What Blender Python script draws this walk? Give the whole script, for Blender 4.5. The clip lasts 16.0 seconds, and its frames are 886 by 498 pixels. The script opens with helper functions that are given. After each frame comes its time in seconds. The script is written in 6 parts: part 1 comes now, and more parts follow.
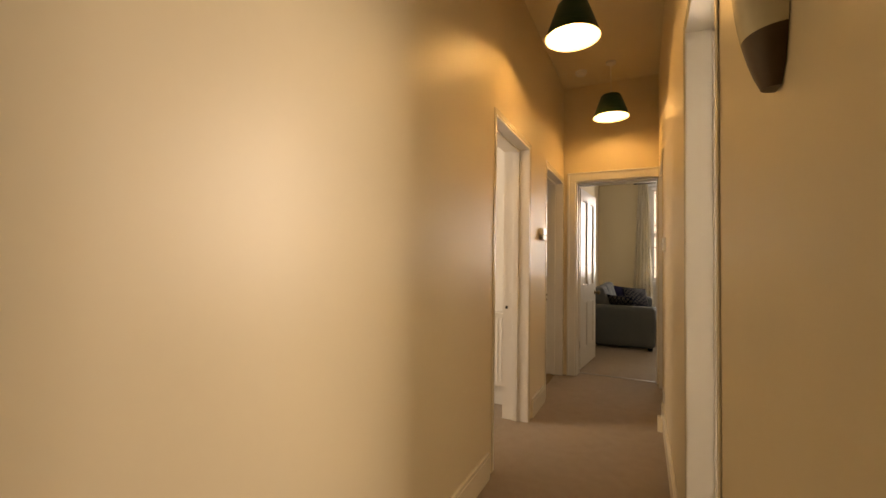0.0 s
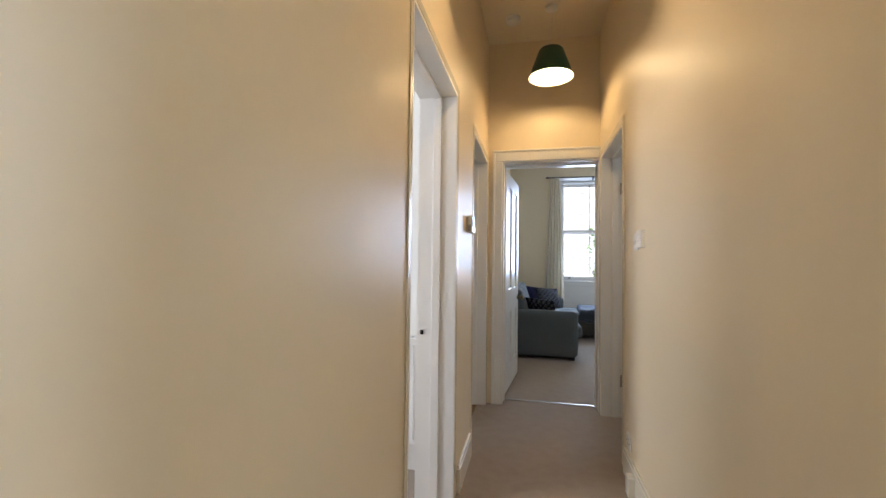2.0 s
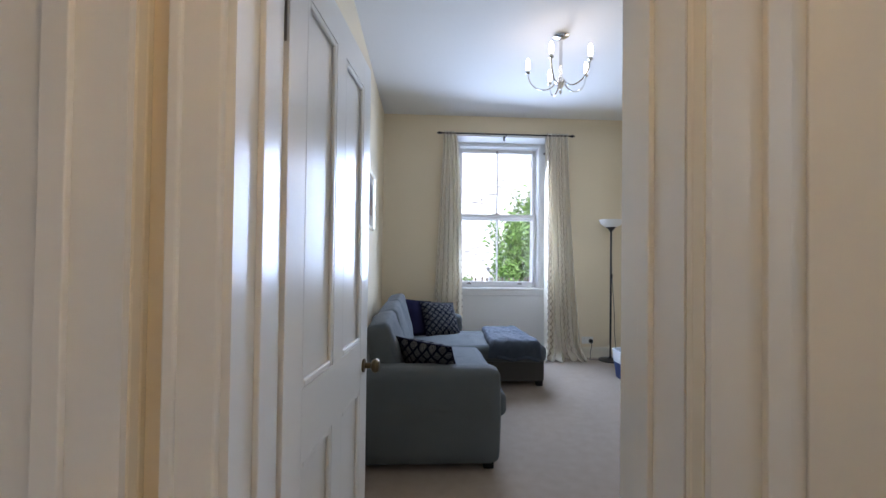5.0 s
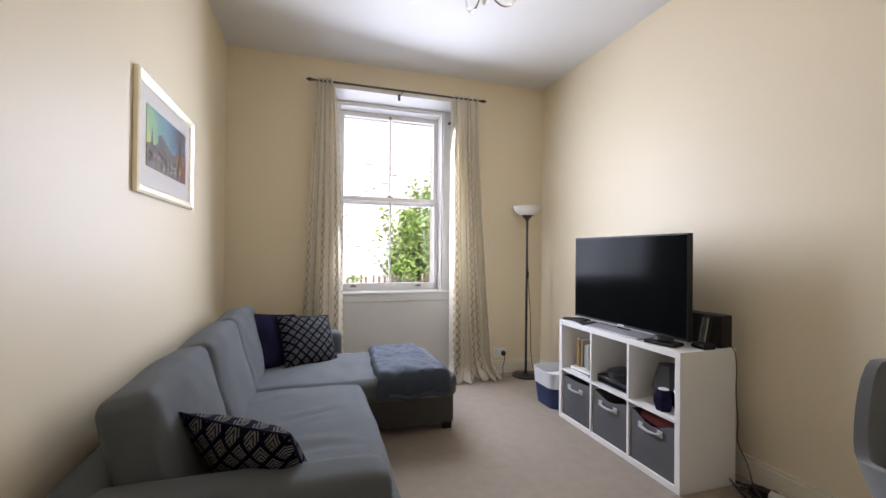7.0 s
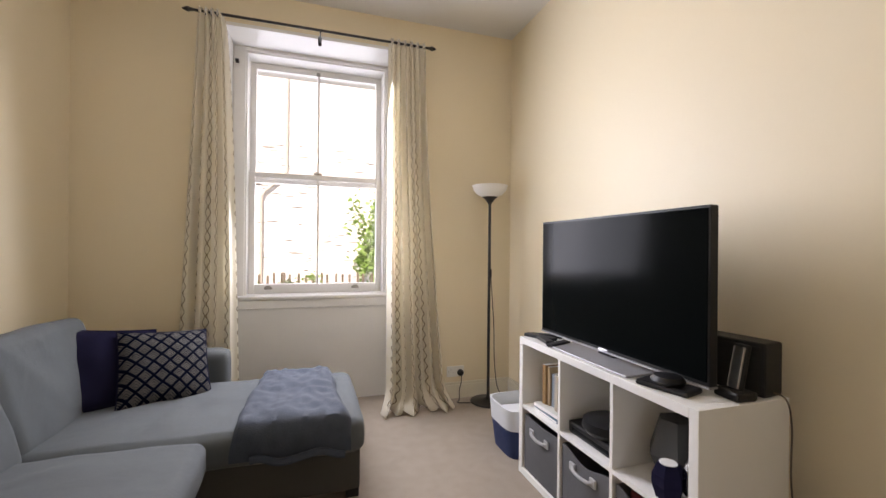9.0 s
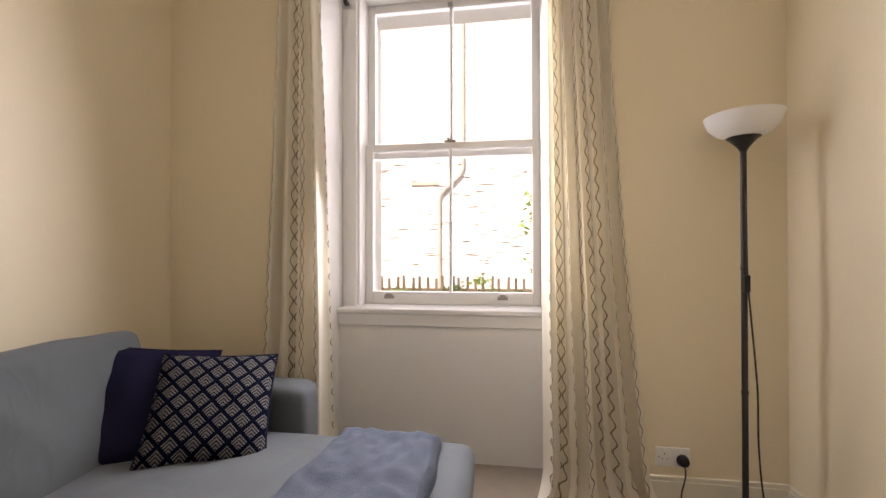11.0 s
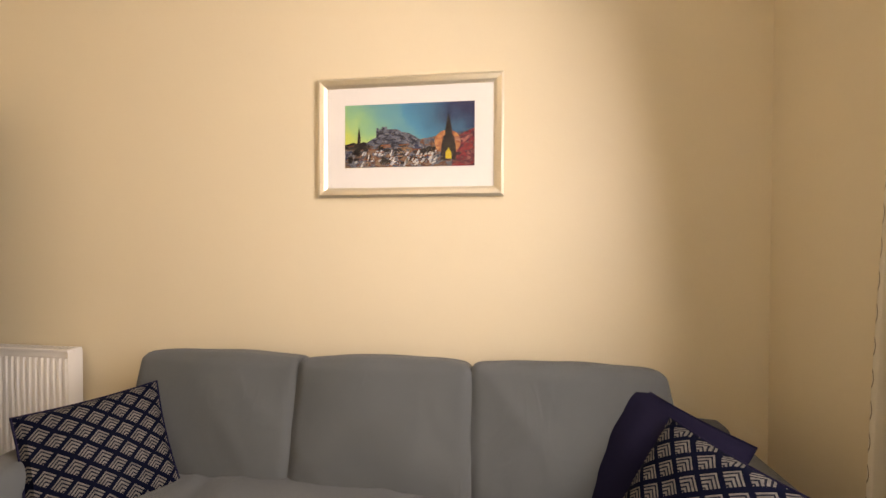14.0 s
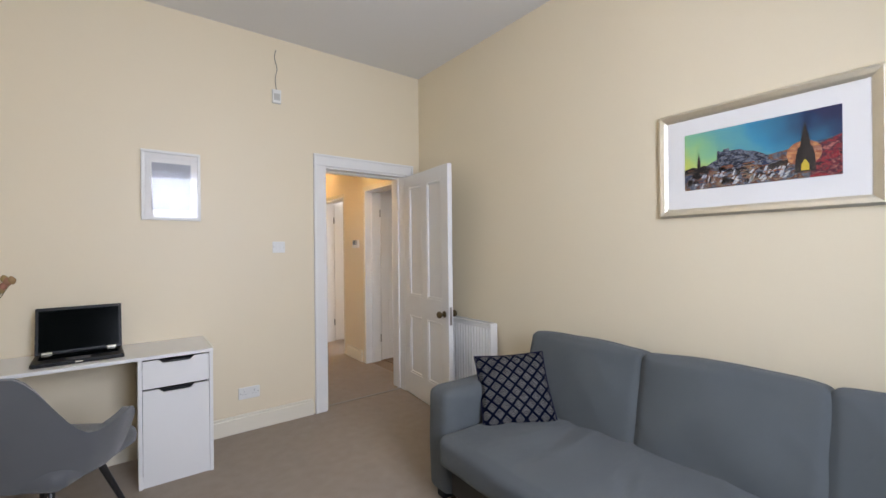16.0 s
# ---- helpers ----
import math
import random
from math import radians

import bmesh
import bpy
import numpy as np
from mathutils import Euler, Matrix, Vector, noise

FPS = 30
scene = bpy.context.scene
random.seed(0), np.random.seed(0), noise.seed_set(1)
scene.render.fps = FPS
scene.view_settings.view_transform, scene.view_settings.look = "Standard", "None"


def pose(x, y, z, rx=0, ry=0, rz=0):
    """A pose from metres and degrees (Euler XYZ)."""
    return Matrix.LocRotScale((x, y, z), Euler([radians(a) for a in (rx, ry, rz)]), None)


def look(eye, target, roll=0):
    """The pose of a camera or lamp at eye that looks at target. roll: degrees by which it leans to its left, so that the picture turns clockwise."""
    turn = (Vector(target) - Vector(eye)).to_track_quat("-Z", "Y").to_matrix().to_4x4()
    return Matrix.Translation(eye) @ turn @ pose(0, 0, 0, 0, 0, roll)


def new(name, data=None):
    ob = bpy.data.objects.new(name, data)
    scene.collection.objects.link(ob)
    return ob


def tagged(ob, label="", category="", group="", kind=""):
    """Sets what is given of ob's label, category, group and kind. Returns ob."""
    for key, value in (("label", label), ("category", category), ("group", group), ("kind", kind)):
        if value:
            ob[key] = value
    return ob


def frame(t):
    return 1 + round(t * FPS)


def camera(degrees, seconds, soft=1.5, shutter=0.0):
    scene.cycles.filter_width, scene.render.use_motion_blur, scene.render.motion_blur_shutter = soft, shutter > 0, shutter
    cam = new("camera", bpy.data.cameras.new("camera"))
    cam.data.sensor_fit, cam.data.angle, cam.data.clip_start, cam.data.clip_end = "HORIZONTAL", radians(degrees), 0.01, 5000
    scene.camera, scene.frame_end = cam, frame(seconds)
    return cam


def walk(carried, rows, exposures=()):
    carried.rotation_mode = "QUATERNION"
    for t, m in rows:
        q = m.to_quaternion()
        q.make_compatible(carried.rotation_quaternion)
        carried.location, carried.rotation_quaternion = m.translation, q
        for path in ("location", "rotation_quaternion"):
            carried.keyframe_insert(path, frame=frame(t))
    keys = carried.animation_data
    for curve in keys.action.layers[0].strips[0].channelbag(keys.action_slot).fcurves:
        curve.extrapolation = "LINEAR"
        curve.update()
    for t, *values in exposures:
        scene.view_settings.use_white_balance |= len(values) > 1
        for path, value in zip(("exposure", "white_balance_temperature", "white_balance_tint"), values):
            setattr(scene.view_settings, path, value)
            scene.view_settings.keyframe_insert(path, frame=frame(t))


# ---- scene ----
cam = camera(94.0, 16.0)
PATH = [
    (0, (0.807, -4.503, 1.166), (-0.063, -2.703, 1.227), 0.8),
    (0.5, (0.644, -4.347, 1.189), (-0.234, -2.551, 1.245), 0.8),
    (1, (0.565, -4.141, 1.193), (-0.278, -2.328, 1.249), 0.8),
    (1.5, (0.434, -3.856, 1.205), (-0.246, -1.976, 1.26), 0.9),
    (2, (0.421, -3.488, 1.188), (-0.001, -1.534, 1.243), 0.7),
    (2.5, (0.455, -3.025, 1.201), (0.211, -1.04, 1.248), 0.5),
    (3, (0.438, -2.531, 1.215), (0.272, -0.539, 1.255), 0.7),
    (3.5, (0.43, -2.063, 1.218), (0.345, -0.066, 1.258), 0.6),
    (4, (0.467, -1.564, 1.248), (0.436, 0.435, 1.279), 0.8),
    (4.2, (0.467, -1.379, 1.241), (0.457, 0.621, 1.276), 0.8),
    (6.3, (0.613, 0.176, 1.257), (0.996, 2.139, 1.271), 0.7),
    (6.5, (0.636, 0.269, 1.251), (1.076, 2.22, 1.266), 0.7),
    (7, (0.728, 0.494, 1.232), (1.327, 2.402, 1.248), 0.6),
    (7.5, (0.865, 0.711, 1.229), (1.558, 2.587, 1.247), 0.5),
    (8, (1.019, 0.861, 1.206), (1.728, 2.731, 1.227), 0.5),
    (8.2, (1.094, 0.927, 1.203), (1.798, 2.799, 1.22), 0.5),
    (10.3, (1.764, 1.923, 1.165), (1.922, 3.916, 1.171), 0.3),
    (10.5, (1.761, 2.062, 1.154), (1.803, 4.062, 1.167), 0.2),
    (11, (1.803, 2.357, 1.146), (1.515, 4.336, 1.16), -0.1),
    (11.5, (1.825, 2.630, 1.143), (1.247, 4.545, 1.176), -0.4),
    (12, (1.812, 2.882, 1.147), (0.812, 4.613, 1.184), -0.5),
    (12.5, (1.685, 3.084, 1.155), (0.339, 4.563, 1.193), -0.3),
    (13, (1.652, 3.122, 1.163), (-0.048, 4.180, 1.178), -0.3),
    (13.5, (1.672, 3.168, 1.182), (-0.271, 3.643, 1.209), -0.1),
    (14, (1.799, 3.293, 1.275), (-0.184, 3.036, 1.241), 0.1),
    (14.5, (1.949, 3.365, 1.312), (0.111, 2.579, 1.273), -0.2),
    (15, (2.097, 3.464, 1.333), (0.463, 2.311, 1.305), -0.5),
    (15.5, (2.178, 3.512, 1.319), (0.768, 2.094, 1.315), -0.5),
    (16, (2.246, 3.538, 1.324), (1.037, 1.944, 1.326), -0.6),
]
EXPOSURES = [
    (0.0, -0.05, 14000, 28), (0.5, -0.02, 8500, 22), (1.0, 0.08, 7200, 20), (1.5, 0.28, 6600, 19), (2.0, 0.5, 6500, 17),
    (2.5, 0.45, 5900, 17), (3.0, 0.28, 5500, 14), (3.5, 0.22, 6400, 17), (4.2, 0.48, 5900, 18), (5.4, 0.55, 6600, 21),
    (6.3, 0.64, 7400, 24), (8.2, 0.70, 8300, 26), (10.3, 0.82, 9500, 30), (11.0, 0.60, 9600, 31), (11.5, 0.57, 9600, 31), (12.0, 0.42, 10000, 32),
    (12.5, 0.25, 11800, 34), (13.0, 0.22, 15500, 37), (13.5, 0.25, 19500, 41), (14.0, 0.85, 13000, 33), (14.5, 0.75, 8200, 26),
    (15.0, 0.68, 7800, 24), (15.5, 0.62, 7600, 23), (16.0, 0.62, 7600, 23),
]
walk(cam, [(t, look(eye, target, roll)) for t, eye, target, roll in PATH], EXPOSURES)

# ---- world, sun, large lights ----
world = bpy.data.worlds.new("sky")
scene.world = world
world.use_nodes = True
wn = world.node_tree
wbg = wn.nodes["Background"]
sky = wn.nodes.new("ShaderNodeTexSky")
sky.sky_type = "NISHITA"
sky.sun_disc = False
SUN_EL, SUN_AZ = 39.0, 190.0
sky.sun_elevation, sky.sun_rotation = radians(SUN_EL), radians(SUN_AZ)
wn.links.new(sky.outputs[0], wbg.inputs[0])
wbg.inputs[1].default_value = 0.15
sun_data = bpy.data.lights.new("sun", "SUN")
sun_data.energy, sun_data.angle, sun_data.color = 5.0, radians(0.5), (1.0, 0.99, 0.975)
sun = new("sun", sun_data)
sun_dir = Vector((math.sin(radians(SUN_AZ)) * math.cos(radians(SUN_EL)), math.cos(radians(SUN_AZ)) * math.cos(radians(SUN_EL)), math.sin(radians(SUN_EL))))
sun.matrix_world = look(sun_dir * 30, (0, 0, 0))


def window_light(name, at, to, w, h, power, color=(0.76, 0.88, 1.0), spread=180):
    d = bpy.data.lights.new(name, "AREA")
    d.shape, d.size, d.size_y, d.energy, d.color = "RECTANGLE", w, h, power, color
    d.spread = radians(spread)
    ob = new(name, d)
    ob.matrix_world = look(at, to)
    return ob


def point_light(name, at, power, color, size=0.03):
    d = bpy.data.lights.new(name, "POINT")
    d.energy, d.color, d.shadow_soft_size = power, color, size
    ob = new(name, d)
    ob.location = at
    return ob


window_light("living_window_light", (1.495, 4.27, 1.70), (1.95, 1.5, 1.10), 1.00, 1.45, 48, color=(0.555, 0.742, 1.0), spread=175)
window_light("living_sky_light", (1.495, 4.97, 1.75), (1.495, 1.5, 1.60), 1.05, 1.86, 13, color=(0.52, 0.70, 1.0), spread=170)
window_light("kitchen_window_light", (-1.0, 4.75, 1.75), (-1.0, 0.0, 0.4), 0.95, 1.5, 26, spread=150)
window_light("front_room_window_light", (-3.1, -2.8, 1.7), (0.0, -2.3, 1.3), 1.2, 1.5, 58, color=(0.88, 0.94, 1.0))
# Added fill inside the store, which has no window; brightens the ajar door.
window_light("store_fill_light", (2.27, -0.62, 1.75), (1.2, -0.3, 1.2), 0.4, 0.7, 5)
window_light("bathroom_window_light", (2.10, -2.24, 1.62), (0.05, -3.85, 1.25), 0.5, 1.2, 50)
for xx, yy, zz in ((0.545, -0.45, 2.575), (0.44, -2.05, 2.535)):
    point_light("hall_bulb_light", (xx, yy, zz), 6.5, (1.0, 0.72, 0.36), 0.035)
for ang in range(5):
    a = radians(72 * ang + 20)
    point_light("chandelier_bulb_light", (1.55 + 0.25 * math.cos(a), 2.45 + 0.25 * math.sin(a), 2.81), 0.12, (1.0, 0.8, 0.55), 0.02)


# ---- materials ----
def material(name, color, rough=0.6, metal=0.0, vary=0.08, scale=6.0, bump=0.0, bump_scale=120.0, spec=0.5, sheen=0.0, random_tint=0.0, coat=0.0):
    m = bpy.data.materials.new(name)
    m.use_nodes = True
    t = m.node_tree
    b = t.nodes["Principled BSDF"]
    b.inputs["Roughness"].default_value, b.inputs["Metallic"].default_value = rough, metal
    b.inputs["Specular IOR Level"].default_value = spec
    b.inputs["Sheen Weight"].default_value = sheen
    b.inputs["Coat Weight"].default_value = coat
    co = t.nodes.new("ShaderNodeTexCoord")
    n1, n2 = t.nodes.new("ShaderNodeTexNoise"), t.nodes.new("ShaderNodeTexNoise")
    n1.inputs["Scale"].default_value, n1.inputs["Detail"].default_value = scale, 5
    n2.inputs["Scale"].default_value, n2.inputs["Detail"].default_value = bump_scale, 3
    for n in (n1, n2):
        t.links.new(co.outputs["Object"], n.inputs["Vector"])
    mix = t.nodes.new("ShaderNodeMix")
    mix.data_type = "RGBA"
    lo = [max(0, c * (1 - vary)) for c in color] + [1]
    hi = [min(1, c * (1 + vary)) for c in color] + [1]
    mix.inputs[6].default_value, mix.inputs[7].default_value = lo, hi
    add = t.nodes.new("ShaderNodeMath")
    add.operation = "MULTIPLY_ADD"
    add.inputs[1].default_value, add.inputs[2].default_value = 0.35, 0.0
    t.links.new(n2.outputs[0], add.inputs[0])
    add2 = t.nodes.new("ShaderNodeMath")
    add2.operation = "MULTIPLY_ADD"
    add2.inputs[1].default_value = 0.65
    t.links.new(n1.outputs[0], add2.inputs[0])
    t.links.new(add.outputs[0], add2.inputs[2])
    t.links.new(add2.outputs[0], mix.inputs[0])
    out = mix.outputs[2]
    if random_tint:
        oi = t.nodes.new("ShaderNodeObjectInfo")
        hsv = t.nodes.new("ShaderNodeHueSaturation")
        mr = t.nodes.new("ShaderNodeMapRange")
        mr.inputs[3].default_value, mr.inputs[4].default_value = 1 - random_tint, 1 + random_tint
        t.links.new(oi.outputs["Random"], mr.inputs[0])
        t.links.new(mr.outputs[0], hsv.inputs["Value"])
        t.links.new(out, hsv.inputs["Color"])
        out = hsv.outputs[0]
    t.links.new(out, b.inputs["Base Color"])
    if bump:
        bp = t.nodes.new("ShaderNodeBump")
        bp.inputs["Strength"].default_value, bp.inputs["Distance"].default_value = min(1, bump), 0.004
        t.links.new(n2.outputs[0], bp.inputs["Height"])
        t.links.new(bp.outputs[0], b.inputs["Normal"])
    return m


def glowing(name, color, strength):
    m = bpy.data.materials.new(name)
    m.use_nodes = True
    b = m.node_tree.nodes["Principled BSDF"]
    b.inputs["Base Color"].default_value = (*color, 1)
    b.inputs["Emission Color"].default_value = (*color, 1)
    b.inputs["Emission Strength"].default_value = strength
    return m


def clear_glass(name, tint=(1, 1, 1), rough=0.0, gloss=0.06):
    m = bpy.data.materials.new(name)
    m.use_nodes = True
    t = m.node_tree
    t.nodes.remove(t.nodes["Principled BSDF"])
    tr, gl, mx = t.nodes.new("ShaderNodeBsdfTransparent"), t.nodes.new("ShaderNodeBsdfGlossy"), t.nodes.new("ShaderNodeMixShader")
    lw = t.nodes.new("ShaderNodeLayerWeight")
    lw.inputs[0].default_value = 0.5
    pw_ = t.nodes.new("ShaderNodeMath")
    pw_.operation, pw_.inputs[1].default_value = "POWER", 4.0
    t.links.new(lw.outputs["Facing"], pw_.inputs[0])
    fr = t.nodes.new("ShaderNodeMath")
    fr.operation, fr.inputs[1].default_value, fr.inputs[2].default_value = "MULTIPLY_ADD", 0.55, gloss
    t.links.new(pw_.outputs[0], fr.inputs[0])
    tr.inputs[0].default_value = (*tint, 1)
    gl.inputs["Roughness"].default_value = rough
    t.links.new(fr.outputs[0], mx.inputs[0])
    t.links.new(tr.outputs[0], mx.inputs[1])
    t.links.new(gl.outputs[0], mx.inputs[2])
    t.links.new(mx.outputs[0], t.nodes["Material Output"].inputs[0])
    return m


WALL = material("cream_wall_paint", (0.80, 0.69, 0.505), 0.5, vary=0.025, scale=1.2, bump=0.06, bump_scale=60)
WALL_HALL = material("cream_hall_silk_paint", (0.79, 0.68, 0.50), 0.43, vary=0.03, scale=1.4, bump=0.08, bump_scale=35)
WALL_WHITE = material("white_wall_paint", (0.80, 0.80, 0.77), 0.5, vary=0.02, scale=1.5, bump=0.05, bump_scale=60)
CEIL = material("white_ceiling_paint", (0.76, 0.75, 0.73), 0.8, vary=0.02, scale=1.0, bump=0.05, bump_scale=40)
CEIL_HALL = material("cream_ceiling_paint", (0.78, 0.70, 0.54), 0.5, vary=0.02, scale=1.0, bump=0.05, bump_scale=40)
GLOSS = material("white_gloss_paint", (0.80, 0.79, 0.76), 0.28, vary=0.03, scale=4.0, bump=0.05, bump_scale=30)
GLOSS_CREAM = material("cream_gloss_paint", (0.80, 0.74, 0.61), 0.25, vary=0.03, scale=4.0, bump=0.06, bump_scale=30)
CARPET = material("taupe_carpet", (0.345, 0.28, 0.225), 0.95, vary=0.22, scale=14.0, bump=1.0, bump_scale=300, spec=0.1, sheen=0.1)


def upholstery(name, color):
    """Woven cloth with soft pulls, creases and faint wear patches."""
    m = material(name, color, 0.88, vary=0.24, scale=3.6, bump=0.5, bump_scale=480, spec=0.2, sheen=0.1)
    t = m.node_tree
    b = t.nodes["Principled BSDF"]
    weave = next(n for n in t.nodes if n.bl_idname == "ShaderNodeBump")
    co = next(n for n in t.nodes if n.bl_idname == "ShaderNodeTexCoord")
    mp = t.nodes.new("ShaderNodeMapping")
    mp.inputs["Scale"].default_value = (1.0, 2.6, 1.3)
    t.links.new(co.outputs["Object"], mp.inputs[0])
    nz = t.nodes.new("ShaderNodeTexNoise")
    nz.inputs["Scale"].default_value, nz.inputs["Detail"].default_value, nz.inputs["Distortion"].default_value = 2.1, 2.5, 1.2
    t.links.new(mp.outputs[0], nz.inputs["Vector"])
    ridge = t.nodes.new("ShaderNodeValToRGB")
    ridge.color_ramp.interpolation = "B_SPLINE"
    for k, (pos, val) in enumerate(((0.30, 0.35), (0.44, 0.5), (0.5, 1.0), (0.56, 0.45), (0.72, 0.6))):
        e = ridge.color_ramp.elements[k] if k < 2 else ridge.color_ramp.elements.new(pos)
        e.position, e.color = pos, (val, val, val, 1)
    t.links.new(nz.outputs[0], ridge.inputs[0])
    bp = t.nodes.new("ShaderNodeBump")
    bp.inputs["Strength"].default_value, bp.inputs["Distance"].default_value = 0.16, 0.012
    t.links.new(ridge.outputs[0], bp.inputs["Height"])
    t.links.new(weave.outputs[0], bp.inputs["Normal"])
    t.links.new(bp.outputs[0], b.inputs["Normal"])
    return m


SOFA = upholstery("grey_woven_upholstery", (0.098, 0.110, 0.114))
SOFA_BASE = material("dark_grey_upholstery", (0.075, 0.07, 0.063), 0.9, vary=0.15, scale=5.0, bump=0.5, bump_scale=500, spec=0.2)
NAVY = material("plain_navy_cotton", (0.014, 0.013, 0.032), 0.85, vary=0.12, scale=12, bump=0.4, bump_scale=400, spec=0.03)
THROW = material("slate_blue_plush", (0.055, 0.068, 0.090), 0.85, vary=0.35, scale=14, bump=0.6, bump_scale=160, spec=0.2, sheen=0.05)
WHITE_LAM = material("white_laminate", (0.80, 0.79, 0.76), 0.35, vary=0.02, scale=3.0, bump=0.03, bump_scale=80)
GREY_FELT = material("grey_fabric_bin", (0.115, 0.115, 0.12), 0.9, vary=0.12, scale=15, bump=0.5, bump_scale=420, spec=0.2)
BLACK = material("black_plastic", (0.010, 0.010, 0.011), 0.42, vary=0.2, scale=8, spec=0.3)
BLACK_METAL = material("black_powder_coated_metal", (0.015, 0.014, 0.014), 0.35, vary=0.2, scale=10)
SCREEN = material("dark_glossy_screen", (0.003, 0.004, 0.004), 0.14, vary=0.1, scale=3, spec=0.03)
CHROME = material("polished_chrome", (0.75, 0.74, 0.72), 0.12, 1.0, vary=0.05, scale=10)
BRASS = material("aged_brass", (0.16, 0.115, 0.06), 0.35, 1.0, vary=0.25, scale=25)
PEWTER = material("brushed_dark_silver", (0.42, 0.42, 0.43), 0.36, 1.0, vary=0.1, scale=30)
BLACK_WOOD = material("black_stained_frame", (0.010, 0.010, 0.012), 0.55, vary=0.2, scale=20, spec=0.2)
SILVER = material("brushed_silver_gilt", (0.86, 0.80, 0.66), 0.42, 1.0, vary=0.08, scale=30)
WPLASTIC = material("white_plastic", (0.78, 0.77, 0.73), 0.35, vary=0.03, scale=20)
GREEN = material("green_enamel_metal", (0.006, 0.065, 0.035), 0.4, vary=0.1, scale=15)
WHITE_IN = material("white_enamel_inside", (0.85, 0.82, 0.74), 0.5, vary=0.02, scale=10)
BULB = glowing("warm_lit_bulb", (1.0, 0.80, 0.48), 14)
BULB_C = glowing("candle_lit_bulb", (1.0, 0.86, 0.66), 9)
GLASS = clear_glass("window_glass")
PAPER = material("white_mount_board", (0.82, 0.80, 0.77), 0.7, vary=0.02, scale=10)
STEEL = material("grey_worn_steel", (0.35, 0.33, 0.30), 0.4, 1.0, vary=0.2, scale=30)
CABLE = material("dark_cable", (0.03, 0.025, 0.02), 0.5, vary=0.2, scale=20)


# ---- building helpers ----
def bx(bm, x0, x1, y0, y1, z0, z1, bevel=0.0):
    m = Matrix.Translation(((x0 + x1) / 2, (y0 + y1) / 2, (z0 + z1) / 2)) @ Matrix.Diagonal((abs(x1 - x0), abs(y1 - y0), abs(z1 - z0), 1))
    r = bmesh.ops.create_cube(bm, size=1.0, matrix=m)
    if bevel:
        es = {e for v in r["verts"] for e in v.link_edges}
        bmesh.ops.bevel(bm, geom=list(es), offset=bevel, segments=2, affect="EDGES", profile=0.5)
    return bm


def box(x0, x1, y0, y1, z0, z1, bevel=0.0):
    return bx(bmesh.new(), x0, x1, y0, y1, z0, z1, bevel)


def lathe(profile, segs=24, at=(0, 0, 0), bm=None):
    """A turned solid: (radius, height) pairs round an upright axis."""
    bm = bm or bmesh.new()
    rings = []
    for r, z in profile:
        rings.append([bm.verts.new((at[0] + r * math.cos(2 * math.pi * i / segs), at[1] + r * math.sin(2 * math.pi * i / segs), at[2] + z)) for i in range(segs)])
    for a, b in zip(rings, rings[1:]):
        for i in range(segs):
            bm.faces.new((a[i], a[(i + 1) % segs], b[(i + 1) % segs], b[i]))
    for ring, flip in ((rings[0], True), (rings[-1], False)):
        bm.faces.new(ring[::-1] if flip else ring)
    return bm


def shell(profile, segs=32, at=(0, 0, 0)):
    """An open turned skin whose profile runs out and back."""
    bm = bmesh.new()
    rings = [[bm.verts.new((at[0] + r * math.cos(2 * math.pi * i / segs), at[1] + r * math.sin(2 * math.pi * i / segs), at[2] + z)) for i in range(segs)] for r, z in profile]
    for a, b in zip(rings, rings[1:] + rings[:1]):
        for i in range(segs):
            bm.faces.new((a[i], a[(i + 1) % segs], b[(i + 1) % segs], b[i]))
    return bm


def tube(pts, r, segs=8, bm=None, taper=None):
    bm = bm or bmesh.new()
    pts = [Vector(p) for p in pts]
    rings = []
    side = None
    for i, p in enumerate(pts):
        d = (pts[min(i + 1, len(pts) - 1)] - pts[max(i - 1, 0)]).normalized()
        if side is None:
            side = d.orthogonal().normalized()
        side = (side - d * side.dot(d)).normalized()
        up = d.cross(side)
        rr = r if taper is None else r + (taper - r) * i / (len(pts) - 1)
        rings.append([bm.verts.new(p + rr * (side * math.cos(2 * math.pi * k / segs) + up * math.sin(2 * math.pi * k / segs))) for k in range(segs)])
    for a, b in zip(rings, rings[1:]):
        for k in range(segs):
            bm.faces.new((a[k], a[(k + 1) % segs], b[(k + 1) % segs], b[k]))
    bm.faces.new(rings[0][::-1])
    bm.faces.new(rings[-1])
    return bm


def curve_points(pts, n=24):
    """Points along a smooth line through pts."""
    pts = [Vector(p) for p in pts]
    q = [pts[0] * 2 - pts[1]] + pts + [pts[-1] * 2 - pts[-2]]
    out = []
    for i in range(1, len(q) - 2):
        for k in range(n):
            t = k / n
            out.append(0.5 * (2 * q[i] + (q[i + 1] - q[i - 1]) * t + (2 * q[i - 1] - 5 * q[i] + 4 * q[i + 1] - q[i + 2]) * t * t + (3 * q[i] - q[i - 1] - 3 * q[i + 1] + q[i + 2]) * t ** 3))
    return out + [pts[-1]]


